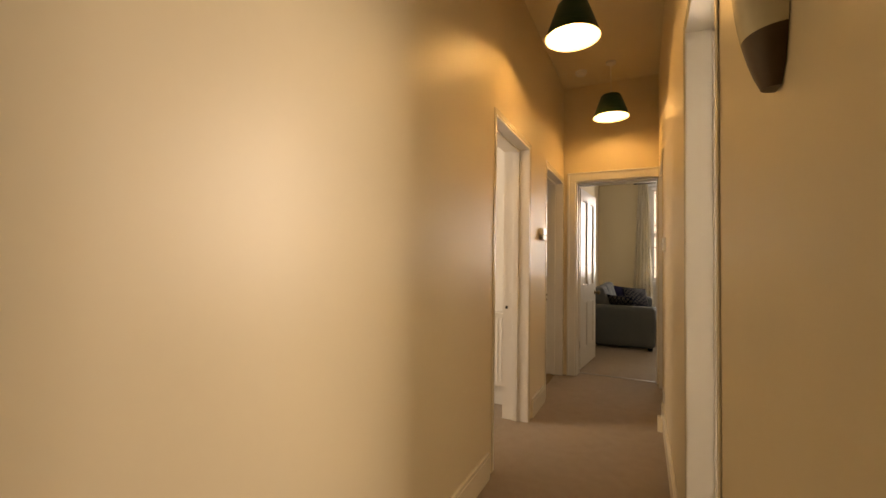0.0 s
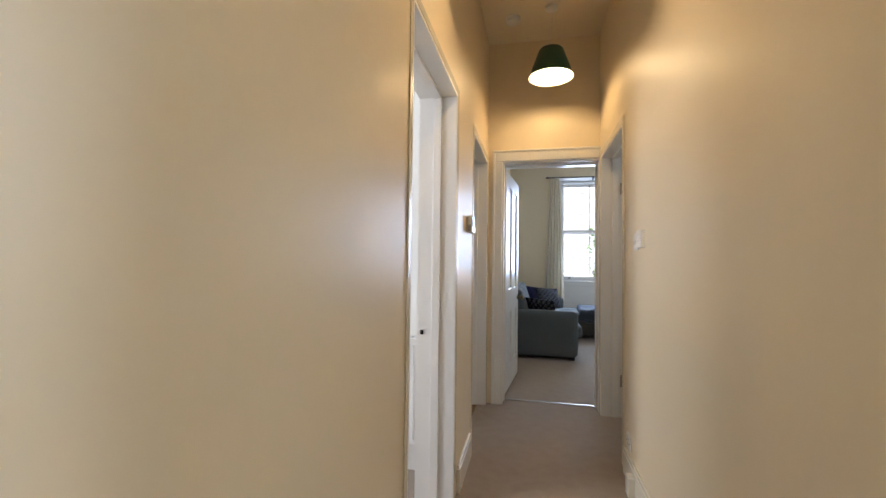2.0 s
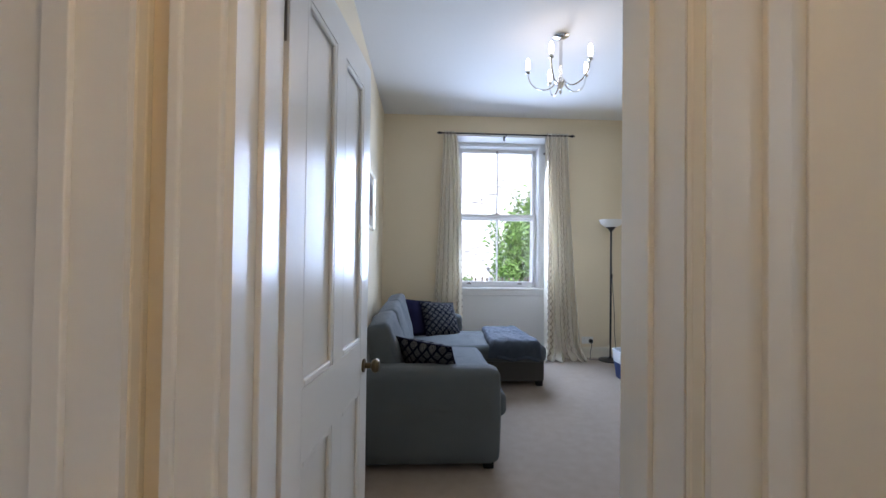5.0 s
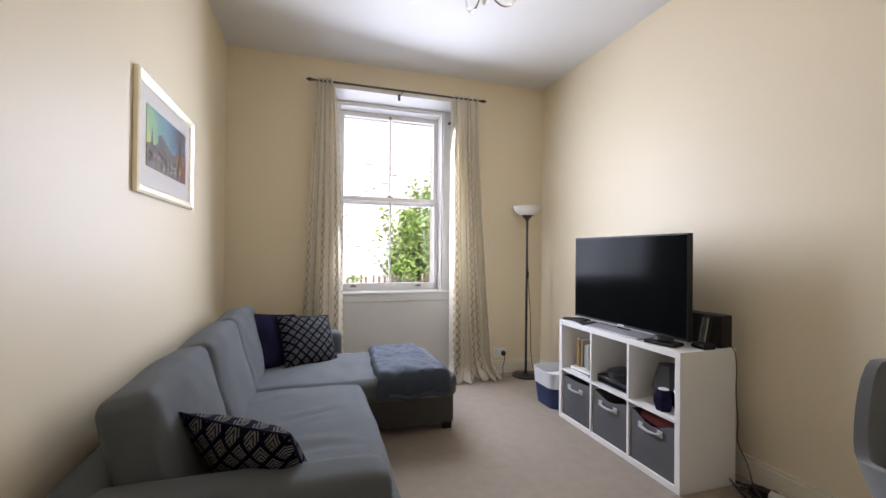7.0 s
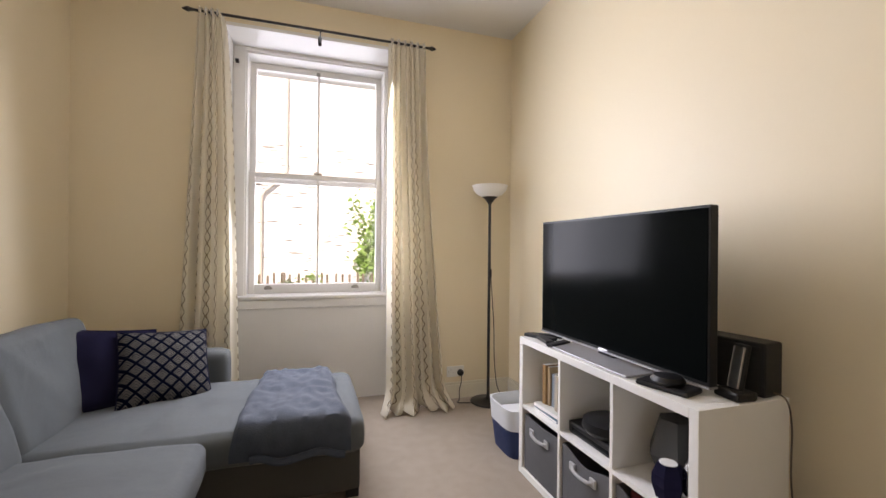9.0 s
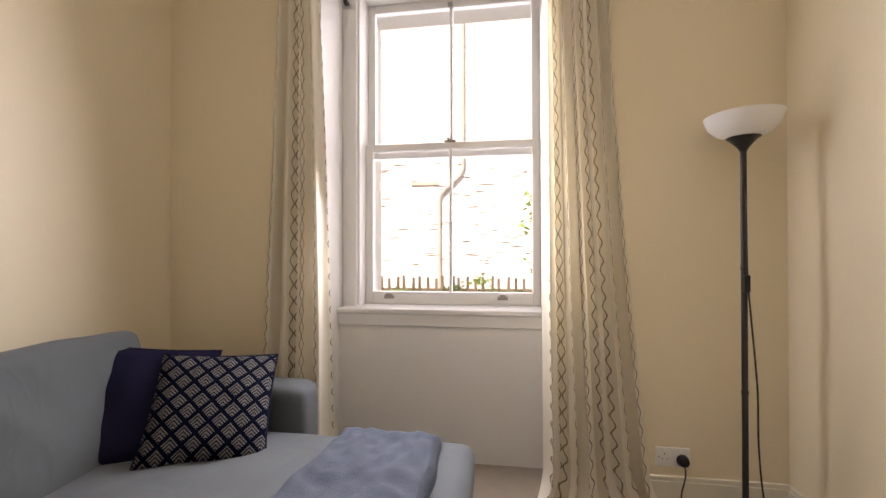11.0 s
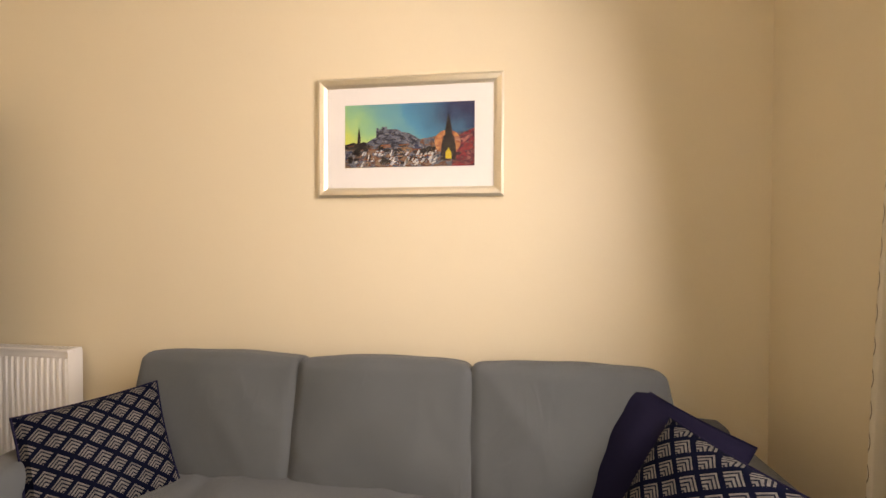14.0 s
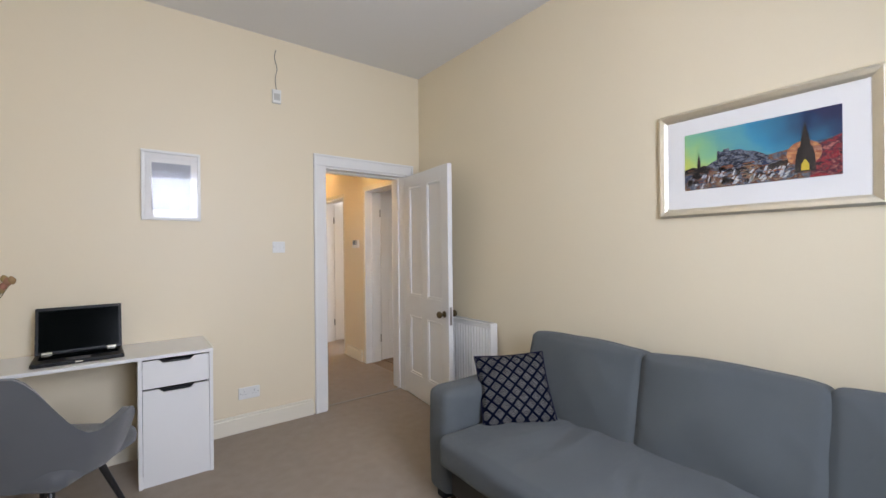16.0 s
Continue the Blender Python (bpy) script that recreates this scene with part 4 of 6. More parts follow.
def throw_blanket():
    t = thing("throw_blanket", "folded slate-blue plush throw draped over the chaise", "blanket", (1.36, 3.42, 0.43))
    bm = bmesh.new()
    n, m = 40, 44
    x0, x1 = 1.17, 1.62
    grids = []
    for side in (0, 1):
        rows = []
        for i in range(n + 1):
            row = []
            for j in range(m + 1):
                u, v = i / n, j / m
                s = v * 0.90
                x = x0 + (x1 - x0) * u - 0.06 * (1 - v) * u - 0.05 * v * (1 - u) + 0.006 * math.sin(v * 9) + 0.004 * math.sin(v * 23 + 1)
                w = noise.noise(Vector((u * 4, v * 5, 1.3))) * 0.013 + (0.5 - abs(noise.noise(Vector((u * 5 + v * 4, v * 9 - u * 3, 4.0))))) * 0.018 + noise.noise(Vector((u * 15, v * 17, 2.0))) * 0.006
                edge = min(1, 14 * min(u, 1 - u, v, 1 - v) + 0.2)
                top = 0.408 + 0.052 * edge ** 0.5 if side == 0 else 0.404
                if s < 0.77:
                    y, z = 3.95 - s, top + (w * edge if side == 0 else 0)
                else:
                    k = s - 0.77
                    y, z = 3.18 - 0.045 * (1 - math.exp(-k * 30)) - (0.03 * edge if side == 0 else 0) - w * edge * (1 - side), top - max(0, k - 0.01) * 0.92
                z -= 0.012 * max(0, u - 0.85) * 6
                row.append(bm.verts.new((x - 1.36, y - 3.42, z - 0.43)))
            rows.append(row)
        grids.append(rows)
    for side, rows in enumerate(grids):
        for i in range(n):
            for j in range(m):
                f = (rows[i][j], rows[i + 1][j], rows[i + 1][j + 1], rows[i][j + 1])
                bm.faces.new(f if side else f[::-1])
    rim = [(i, 0) for i in range(n)] + [(n, j) for j in range(m)] + [(n - i, m) for i in range(n)] + [(0, m - j) for j in range(m)]
    for (a, b), (c, d) in zip(rim, rim[1:] + rim[:1]):
        bm.faces.new((grids[0][a][b], grids[0][c][d], grids[1][c][d], grids[1][a][b]))
    part("fold", bm, THROW, t, "", True)
    roll_ = [(x0 + 0.03 - 1.36 + (x1 - x0 - 0.06) * i / 20, 3.115 - 3.42 + 0.006 * math.sin(i * 0.9), -0.135 + 0.012 * math.sin(i * 0.5 + 1)) for i in range(21)]
    part("hem", tube(roll_, 0.016, 8), THROW, t, "", True)


throw_blanket()


# curtains
def curtain_material():
    m = bpy.data.materials.new("cream_curtain_with_wavy_chain_print")
    m.use_nodes = True
    t = m.node_tree
    b = t.nodes["Principled BSDF"]
    b.inputs["Roughness"].default_value = 0.85
    uv = t.nodes.new("ShaderNodeUVMap")
    uv.uv_map = "UVMap"
    sep = t.nodes.new("ShaderNodeSeparateXYZ")
    t.links.new(uv.outputs[0], sep.inputs[0])

    def op(kind, a, c=None, d=None):
        n = t.nodes.new("ShaderNodeMath")
        n.operation = kind
        for i, v in enumerate((a, c, d)):
            if v is None:
                continue
            if isinstance(v, (int, float)):
                n.inputs[i].default_value = v
            else:
                t.links.new(v, n.inputs[i])
        return n.outputs[0]
    u = op("SUBTRACT", op("FRACT", op("MULTIPLY", sep.outputs["X"], 1 / 0.115)), 0.5)
    wave = op("MULTIPLY", op("ADD", op("COSINE", op("MULTIPLY", sep.outputs["Y"], 2 * math.pi / 0.079)), 1.4), 0.062)
    d = op("ABSOLUTE", op("SUBTRACT", op("ABSOLUTE", u), wave))
    line = op("LESS_THAN", d, 0.022)
    mix = t.nodes.new("ShaderNodeMix")
    mix.data_type = "RGBA"
    mix.inputs[6].default_value, mix.inputs[7].default_value = (0.88, 0.83, 0.72, 1), (0.33, 0.25, 0.16, 1)
    t.links.new(line, mix.inputs[0])
    t.links.new(mix.outputs[2], b.inputs["Base Color"])
    tl = t.nodes.new("ShaderNodeBsdfTranslucent")
    t.links.new(mix.outputs[2], tl.inputs[0])
    ms = t.nodes.new("ShaderNodeMixShader")
    ms.inputs[0].default_value = 0.42
    t.links.new(b.outputs[0], ms.inputs[1])
    t.links.new(tl.outputs[0], ms.inputs[2])
    t.links.new(ms.outputs[0], t.nodes["Material Output"].inputs[0])
    nz = t.nodes.new("ShaderNodeTexNoise")
    nz.inputs["Scale"].default_value = 700
    bp = t.nodes.new("ShaderNodeBump")
    bp.inputs["Strength"].default_value, bp.inputs["Distance"].default_value = 0.3, 0.002
    t.links.new(nz.outputs[0], bp.inputs["Height"])
    t.links.new(bp.outputs[0], b.inputs["Normal"])
    return m


CURTAIN = curtain_material()


def curtain(label, top, bottom, folds, seed, spill, bow):
    """A hung curtain: top and bottom give its left and right ends in x, bow how soon it widens; folds deepen downwards."""
    c = thing("curtain", label, "curtain", (0, 4.22, 0), group="curtains at the window")
    bm = bmesh.new()
    uv = bm.loops.layers.uv.new("UVMap")
    n, m = folds * 14, 60
    verts, uvs = [], {}
    for j in range(m + 1):
        v = j / m
        z = 2.735 - 2.72 * v
        a = top[0] + (bottom[0] - top[0]) * v ** bow[0]
        b = top[1] + (bottom[1] - top[1]) * v ** bow[1]
        row = []
        for i in range(n + 1):
            u = i / n
            ph = 2 * math.pi * folds * (u + 0.025 * noise.noise(Vector((u * 3, v * 1.6, seed))) * v)
            amp = 0.022 + 0.016 * v
            x = a + (b - a) * u + 0.010 * math.sin(ph * 2 + seed) * v
            y = amp * math.cos(ph) + 0.018 * noise.noise(Vector((u * 5, v * 3, seed + 5))) * v
            zz = z
            if spill and v > 0.93:
                k = (v - 0.93) / 0.07
                y -= spill * k * k * (0.6 + 0.4 * math.sin(ph * 0.5 + 1))
                x += spill * 0.6 * k * k * math.sin(u * 5 + seed)
                zz = max(0.012, z + 0.02 * k * math.cos(ph))
            vt = bm.verts.new((x, y, zz))
            uvs[vt] = (u * folds * 0.155, zz)
            row.append(vt)
        verts.append(row)
    for j in range(m):
        for i in range(n):
            f = bm.faces.new((verts[j][i], verts[j][i + 1], verts[j + 1][i + 1], verts[j + 1][i]))
            for l in f.loops:
                l[uv].uv = uvs[l.vert]
    d = part("drape", bm, CURTAIN, c, "", True)
    so = d.modifiers.new("thickness", "SOLIDIFY")
    so.thickness = 0.0025
    for k in range(folds):
        x = top[0] + (top[1] - top[0]) * (k + 0.5) / folds
        part("eyelet", moved(shell([(0.017, -0.004), (0.028, -0.004), (0.028, 0.004), (0.017, 0.004)], 16), Matrix.Translation((x, -0.0, 2.705)) @ Matrix.Rotation(radians(90), 4, "Y")), CHROME, c, "dull metal eyelet", True)
    return c


curtain("cream curtain printed with brown wavy chains, drawn open", (0.735, 0.87), (0.605, 0.99), 4, 1.0, 0.0, (1.0, 0.4))
curtain("cream wavy-print curtain spilling onto the carpet", (1.97, 2.255), (1.985, 2.44), 6, 4.0, 0.13, (1.0, 1.5))

rod = thing("curtain_rod", "slim black metal curtain rod above the window", "curtain rod", (1.49, 4.22, 2.71))
part("pole", tube([(-0.78, 0, 0), (0.78, 0, 0)], 0.009, 12), BLACK_METAL, rod, "", True)
for s in (-1, 1):
    fin = lathe([(0.009, 0), (0.014, 0.004), (0.009, 0.01), (0.018, 0.024), (0.012, 0.04), (0.003, 0.06)], 14)
    part("finial", moved(fin, Matrix.Translation((0.78 * s, 0, 0)) @ Matrix.Rotation(radians(90 * s), 4, "Y")), BLACK_METAL, rod, "", True)
for x in (-0.74, 0.0, 0.74):
    br = tube([(x, 0, -0.012), (x, 0.06, -0.014), (x, 0.147, -0.014)], 0.005, 8)
    bx(br, x - 0.012, x + 0.012, 0.143, 0.149, -0.04, 0.02, 0.002)
    part("bracket", br, BLACK_METAL, rod, "", True)


# floor lamp
fl = thing("floor_lamp", "black uplighter floor lamp with white glass bowl shade", "floor lamp", (2.78, 4.21, 0))
part("base", lathe([(0.135, 0), (0.14, 0.006), (0.135, 0.014), (0.05, 0.024), (0.018, 0.034), (0.0115, 0.06)], 36), BLACK_METAL, fl, "", True)
part("pole", tube([(0, 0, 0.03), (0, 0, 1.58)], 0.0115, 14), BLACK_METAL, fl, "", True)
for z in (0.56, 1.07):
    part("pole_joint", lathe([(0.0125, 0), (0.0135, 0.003), (0.0135, 0.015), (0.0125, 0.018)], 14, (0, 0, z)), BLACK_METAL, fl, "", True)
part("cup", lathe([(0.012, 0), (0.02, 0.015), (0.045, 0.045), (0.062, 0.058), (0.058, 0.058)], 24, (0, 0, 1.555)), BLACK_METAL, fl, "", True)
OPAL = material("white_opal_glass", (0.86, 0.85, 0.82), 0.35, vary=0.02, scale=5)
part("shade", shell([(0.05, 0.0), (0.095, 0.02), (0.125, 0.05), (0.140, 0.092), (0.137, 0.092), (0.121, 0.053), (0.092, 0.025), (0.05, 0.006)], 36, (0, 0, 1.61)), OPAL, fl, "white opal bowl shade", True)
part("dimmer", box(-0.011, 0.011, -0.026, -0.010, 0.98, 1.05, 0.003), BLACK, fl, "black inline switch")
part("flex", tube(curve_points([(0, -0.016, 1.4), (0.004, -0.016, 1.05), (0.012, -0.02, 0.9), (0.035, -0.02, 0.6), (0.05, 0.0, 0.35), (0.10, 0.06, 0.12), (0.14, 0.08, 0.01), (0.05, 0.09, 0.008), (-0.10, 0.06, 0.008)], 10), 0.0035, 6), CABLE, fl, "", True)


# cube shelf unit with its fabric drawers
def cube_unit(label, at, turn, cols, rows, w, h, d):
    """Open cube shelving; it runs along +x, its front faces -y, its base is at z 0."""
    u = thing("cube_shelf", label, "shelf unit", at, turn)
    t, ti = 0.034, 0.016
    part("side_panel", box(0, t, 0, d, 0, h, 0.002), WHITE_LAM, u)
    part("side_panel", box(w - t, w, 0, d, 0, h, 0.002), WHITE_LAM, u)
    part("top_panel", box(t, w - t, 0, d, h - t, h, 0.002), WHITE_LAM, u)
    part("bottom_panel", box(t, w - t, 0, d, 0, t, 0.002), WHITE_LAM, u)
    cw, ch = (w - 2 * t - (cols - 1) * ti) / cols, (h - 2 * t - (rows - 1) * ti) / rows
    for i in range(1, cols):
        x = t + i * cw + (i - 1) * ti
        part("divider", box(x, x + ti, 0.002, d, t, h - t), WHITE_LAM, u)
    for j in range(1, rows):
        z = t + j * ch + (j - 1) * ti
        for i in range(cols):
            x = t + i * (cw + ti)
            part("shelf", box(x, x + cw, 0.002, d, z, z + ti), WHITE_LAM, u)
    part("cam_cap", box(0.014, 0.02, -0.0015, 0.001, h - 0.045, h - 0.039), BLACK, u, "dark screw hole")
    cells = [[(t + i * (cw + ti), t + j * (ch + ti)) for i in range(cols)] for j in range(rows)]
    return u, cells, cw, ch


def fabric_bin(label, m, w, h, d, sag, mat, handle_mat, group):
    """A soft drawer with an open top; its front faces -y."""
    b = tagged(new("fabric_drawer"), label, "storage box", group)
    b.matrix_basis = m
    n = 12
    fr = bmesh.new()
    rows = []
    for y in (0.0, 0.007):
        rows.append([[fr.verts.new((w * i / n, y + 0.010 * math.sin(math.pi * i / n) * math.sin(math.pi * j / 6) * -1, (h - sag * math.sin(math.pi * i / n) ** 2) * j / 6)) for i in range(n + 1)] for j in range(7)])
    for k in (0, 1):
        for j in range(6):
            for i in range(n):
                f = (rows[k][j][i], rows[k][j][i + 1], rows[k][j + 1][i + 1], rows[k][j + 1][i])
                fr.faces.new(f if k == 0 else f[::-1])
    for i in range(n):
        fr.faces.new((rows[0][6][i], rows[0][6][i + 1], rows[1][6][i + 1], rows[1][6][i]))
    part("front", fr, mat, b, "", True)
    part("side", box(0, 0.006, 0.007, d, 0, h), mat, b)
    part("side", box(w - 0.006, w, 0.007, d, 0, h), mat, b)
    part("back", box(0.006, w - 0.006, d - 0.006, d, 0, h), mat, b)
    part("bottom", box(0.006, w - 0.006, 0.007, d - 0.006, 0, 0.006), mat, b)
    zh = h * 0.78
    hd = tube([(w / 2 - 0.065, -0.010, zh), (w / 2 - 0.05, -0.020, zh - 0.006), (w / 2, -0.024, zh - 0.010), (w / 2 + 0.05, -0.020, zh - 0.006), (w / 2 + 0.065, -0.010, zh)], 0.008, 8)
    hdl = part("handle", hd, handle_mat, b, "pale grey strap handle", True)
    for s in (-1, 1):
        part("handle_tab", box(w / 2 + s * 0.068 - 0.018, w / 2 + s * 0.068 + 0.018, -0.014, -0.004, zh - 0.018, zh + 0.018, 0.003), handle_mat, hdl)
    return b


STRAP = material("pale_grey_leatherette", (0.38, 0.38, 0.38), 0.5, vary=0.08, scale=20)
# runs along the wall from y 3.235 down to 2.148, front towards the room
unit, cells, cw, ch = cube_unit("white laminate cube shelf unit against the wall", (2.525, 3.235, 0), -90, 3, 2, 1.087, 0.73, 0.385)
UM = pose(2.525, 3.235, 0, 0, 0, -90)
for i, sag in enumerate((0.008, 0.035, 0.05)):
    x, z = cells[0][i]
    fabric_bin("grey felt drawer with a pale strap handle in the shelf", UM @ pose(x + 0.008, 0.012, z), cw - 0.016, ch - 0.035, 0.34, sag, GREY_FELT, STRAP, "fabric drawers in the shelf")
RED_CLOTH = material("dark_red_cloth", (0.12, 0.012, 0.012), 0.9, vary=0.2, scale=20)
tagged(mesh_object("folded_cloth", moved(soft_box(0.26, 0.26, 0.06, 0.02, 6, 0.01, 0.006), UM @ pose(cells[0][2][0] + cw / 2, 0.18, cells[0][2][1] + ch - 0.10)), RED_CLOTH, True), "dark red cloth inside the sagging drawer", "cloth")
tagged(mesh_object("stored_box", moved(box(-0.13, 0.13, -0.13, 0.13, 0, 0.19, 0.004), UM @ pose(cells[0][2][0] + cw / 2, 0.18, cells[0][2][1] + 0.007)), GREY_FELT), "plain grey box inside the fabric drawer", "box")

# on the shelves
SH = cells[1][0][1]
BOOKS = [(0.030, 0.20, (0.30, 0.17, 0.07)), (0.02, 0.195, (0.42, 0.30, 0.18)), (0.055, 0.165, (0.20, 0.25, 0.30)), (0.025, 0.175, (0.42, 0.36, 0.28)), (0.022, 0.16, (0.12, 0.17, 0.22))]
bxx = cells[1][0][0] + 0.10
for k, (bw_, bh_, col) in enumerate(BOOKS):
    bk = thing("book", "worn paperback book standing on the white shelf", "book", group="books on the shelf")
    bk.matrix_basis = UM @ pose(bxx, 0.06 + 0.01 * (k % 3), SH + 0.036, 0, 0, 0)
    cm = material("book_cover", col, 0.5, vary=0.25, scale=30)
    part("cover", box(0, bw_, 0, 0.14, 0, bh_, 0.002), cm, bk)
    part("pages", box(0.003, bw_ - 0.003, 0.004, 0.138, bh_ - 0.001, bh_ + 0.001), PAPER, bk, "cream page edges")
    bxx += bw_ + 0.002
for k, (col, hh) in enumerate((((0.05, 0.12, 0.16), 0.014), ((0.55, 0.55, 0.5), 0.020))):
    bk = thing("book", "thin book lying flat under the others", "book", group="books on the shelf")
    bk.matrix_basis = UM @ pose(cells[1][0][0] + 0.07, 0.03, SH + 0.0 + 0.015 * k, 0, 0, 3 * k)
    part("cover", box(0, 0.21, 0, 0.20, 0, hh, 0.002), material("flat_book_cover", col, 0.5, vary=0.2, scale=25), bk)
    part("pages", box(0.004, 0.206, -0.001, 0.0, 0.003, hh - 0.003), PAPER, bk, "cream page edges")

X1 = cells[1][1][0]
sp = thing("black_device", "black round speaker dock on a low black box", "speaker")
sp.matrix_basis = UM @ pose(X1 + 0.16, 0.13, SH)
part("body", box(-0.15, 0.15, -0.09, 0.10, 0, 0.055, 0.01), BLACK, sp)
part("dome", lathe([(0.10, 0), (0.115, 0.02), (0.11, 0.05), (0.08, 0.062), (0.01, 0.066)], 28, (0.02, 0, 0.055)), BLACK, sp, "", True)
part("slot", box(-0.12, 0.12, -0.0915, -0.0895, 0.015, 0.03), SCREEN, sp)

X2 = cells[1][2][0]
lan = thing("faceted_lamp", "dark grey faceted table lamp shade on the shelf", "table lamp")
lan.matrix_basis = UM @ pose(X2 + 0.13, 0.17, SH, 0, 0, 15)
part("foot", lathe([(0.05, 0), (0.05, 0.008), (0.012, 0.02), (0.012, 0.05)], 16), BLACK, lan, "", True)
part("shade", lathe([(0.075, 0.05), (0.098, 0.10), (0.06, 0.225), (0.055, 0.225)], 6), material("dark_grey_card", (0.07, 0.07, 0.07), 0.8, vary=0.1), lan)
cnd = thing("candle_holder", "small dark navy faceted candle holder with candle", "candle holder")
cnd.matrix_basis = UM @ pose(X2 + 0.20, 0.06, SH)
part("cup", lathe([(0.038, 0), (0.052, 0.045), (0.052, 0.08), (0.036, 0.115), (0.032, 0.115)], 6), NAVY, cnd)
part("candle", lathe([(0.028, 0.10), (0.028, 0.118), (0.004, 0.119)], 16), PAPER, cnd, "white candle wax", True)
vase = thing("vase", "hammered silver bulb vase on the white shelf", "vase")
vase.matrix_basis = UM @ pose(X2 + 0.265, 0.13, SH)
vb = lathe([(0.03, 0), (0.052, 0.03), (0.06, 0.07), (0.05, 0.12), (0.022, 0.17), (0.012, 0.215), (0.016, 0.225), (0.012, 0.225)], 22)
for v in vb.verts:
    v.co.x *= 1 + 0.03 * math.sin(v.co.z * 420)
part("body", vb, material("hammered_silver", (0.55, 0.53, 0.50), 0.22, 1.0, vary=0.25, scale=90, bump=0.8, bump_scale=90), vase, "", True)

# television
DULL_SILVER = material("satin_silver_plastic", (0.34, 0.34, 0.35), 0.5, 0.4, vary=0.06, scale=20)
tv = thing("television", "large black flat-screen television on a silver stand", "television", (2.66, 2.729, 0.73), 0)
part("bezel", box(0, 0.035, -0.504, 0.504, 0.03, 0.622, 0.004), BLACK, tv)
part("screen", box(-0.0025, 0.001, -0.495, 0.495, 0.045, 0.612), SCREEN, tv, "dark switched-off screen")
part("back_shell", box(0.035, 0.065, -0.36, 0.36, 0.08, 0.45, 0.012), BLACK, tv)
part("trim", box(-0.004, 0.036, -0.505, 0.505, 0.024, 0.030, 0.001), DULL_SILVER, tv, "thin silver lower edge")
part("badge", box(-0.0045, -0.0025, -0.028, 0.028, 0.033, 0.041), CHROME, tv, "small silver maker's mark")
part("stand_plate", box(-0.12, 0.12, -0.27, 0.27, 0.0005, 0.010, 0.004), DULL_SILVER, tv, "brushed silver stand plate")
part("stand_neck", box(0.01, 0.045, -0.05, 0.05, 0.008, 0.05, 0.005), BLACK, tv)

for k, (x, y, a, l) in enumerate(((2.60, 3.15, 20, 0.19), (2.585, 3.08, -12, 0.15), (2.65, 3.17, 50, 0.17), (2.60, 2.98, -70, 0.14))):
    r = thing("remote_control", "black remote control lying on the white shelf", "remote control", (x, y, 0.7305), a, "remote controls")
    part("body", box(-0.022, 0.022, -l / 2, l / 2, 0, 0.018, 0.006), BLACK, r)
    for q in range(5):
        part("button", box(-0.012, 0.012, -l / 2 + 0.02 + q * 0.022, -l / 2 + 0.03 + q * 0.022, 0.018, 0.0195), GREY_FELT, r)
dk = thing("console_controller", "black games controller on its charging cradle", "controller", (2.60, 2.33, 0.7305), -75)
part("cradle", box(-0.09, 0.09, -0.05, 0.05, 0, 0.02, 0.008), BLACK, dk)
part("pad", lathe([(0.05, 0.02), (0.055, 0.03), (0.045, 0.045), (0.01, 0.05)], 18), BLACK, dk, "", True)
spk = thing("speaker", "black rectangular speaker beside the television", "speaker", (2.85, 2.30, 0.7305), -84)
part("cabinet", box(-0.135, 0.135, -0.05, 0.05, 0, 0.175, 0.008), BLACK, spk)
part("grille", box(-0.125, 0.125, -0.054, -0.05, 0.012, 0.163, 0.003), material("black_speaker_cloth", (0.02, 0.019, 0.018), 0.9, bump=0.5, bump_scale=600), spk)
ph = thing("cordless_phone", "black and silver cordless phone in its cradle", "telephone", (2.735, 2.197, 0.7305), -95)
part("cradle", box(-0.045, 0.045, -0.04, 0.04, 0, 0.03, 0.008), BLACK, ph)
part("handset", moved(box(-0.023, 0.023, -0.012, 0.012, 0, 0.155, 0.008), pose(0, 0.0, 0.02, -12, 0, 0)), BLACK, ph)
part("face", moved(box(-0.019, 0.019, -0.0145, -0.012, 0.012, 0.145, 0.004), pose(0, 0.0, 0.02, -12, 0, 0)), PEWTER, ph, "silver handset face")

# storage tub between shelf and lamp
tub = thing("storage_tub", "navy storage tub with a pale fabric liner", "storage tub", (2.68, 3.47, 0))
NAVY_P = material("navy_canvas", (0.012, 0.028, 0.095), 0.7, vary=0.15, scale=12, bump=0.4, bump_scale=300)
PALE_P = material("pale_grey_canvas", (0.62, 0.64, 0.66), 0.8, vary=0.08, scale=12, bump=0.4, bump_scale=300)


def tub_ring(s0, s1, z0, z1, t):
    bm = bmesh.new()
    rr = []
    for s, z in ((s0, z0), (s1, z1), (s1 - t, z1), (s0 - t, z0)):
        ring = []
        for k in range(32):
            a = 2 * math.pi * k / 32
            c, d = math.cos(a), math.sin(a)
            q = (abs(c) ** 5 + abs(d) ** 5) ** -0.2
            ring.append(bm.verts.new((s * q * c, s * 0.95 * q * d, z)))
        rr.append(ring)
    for a, b in zip(rr, rr[1:] + rr[:1]):
        for k in range(32):
            bm.faces.new((a[k], a[(k + 1) % 32], b[(k + 1) % 32], b[k]))
    return bm


part("body", tub_ring(0.145, 0.165, 0.0, 0.17, 0.008), NAVY_P, tub, "", True)
part("base", box(-0.125, 0.125, -0.12, 0.12, 0.001, 0.012), NAVY_P, tub)
part("liner", tub_ring(0.167, 0.176, 0.165, 0.285, 0.01), PALE_P, tub, "pale grey folded liner", True)
part("contents", moved(soft_box(0.27, 0.25, 0.12, 0.03, 6, 0.02, 0.012), pose(0, 0, 0.10)), PALE_P, tub, "pale folded cloth", True)
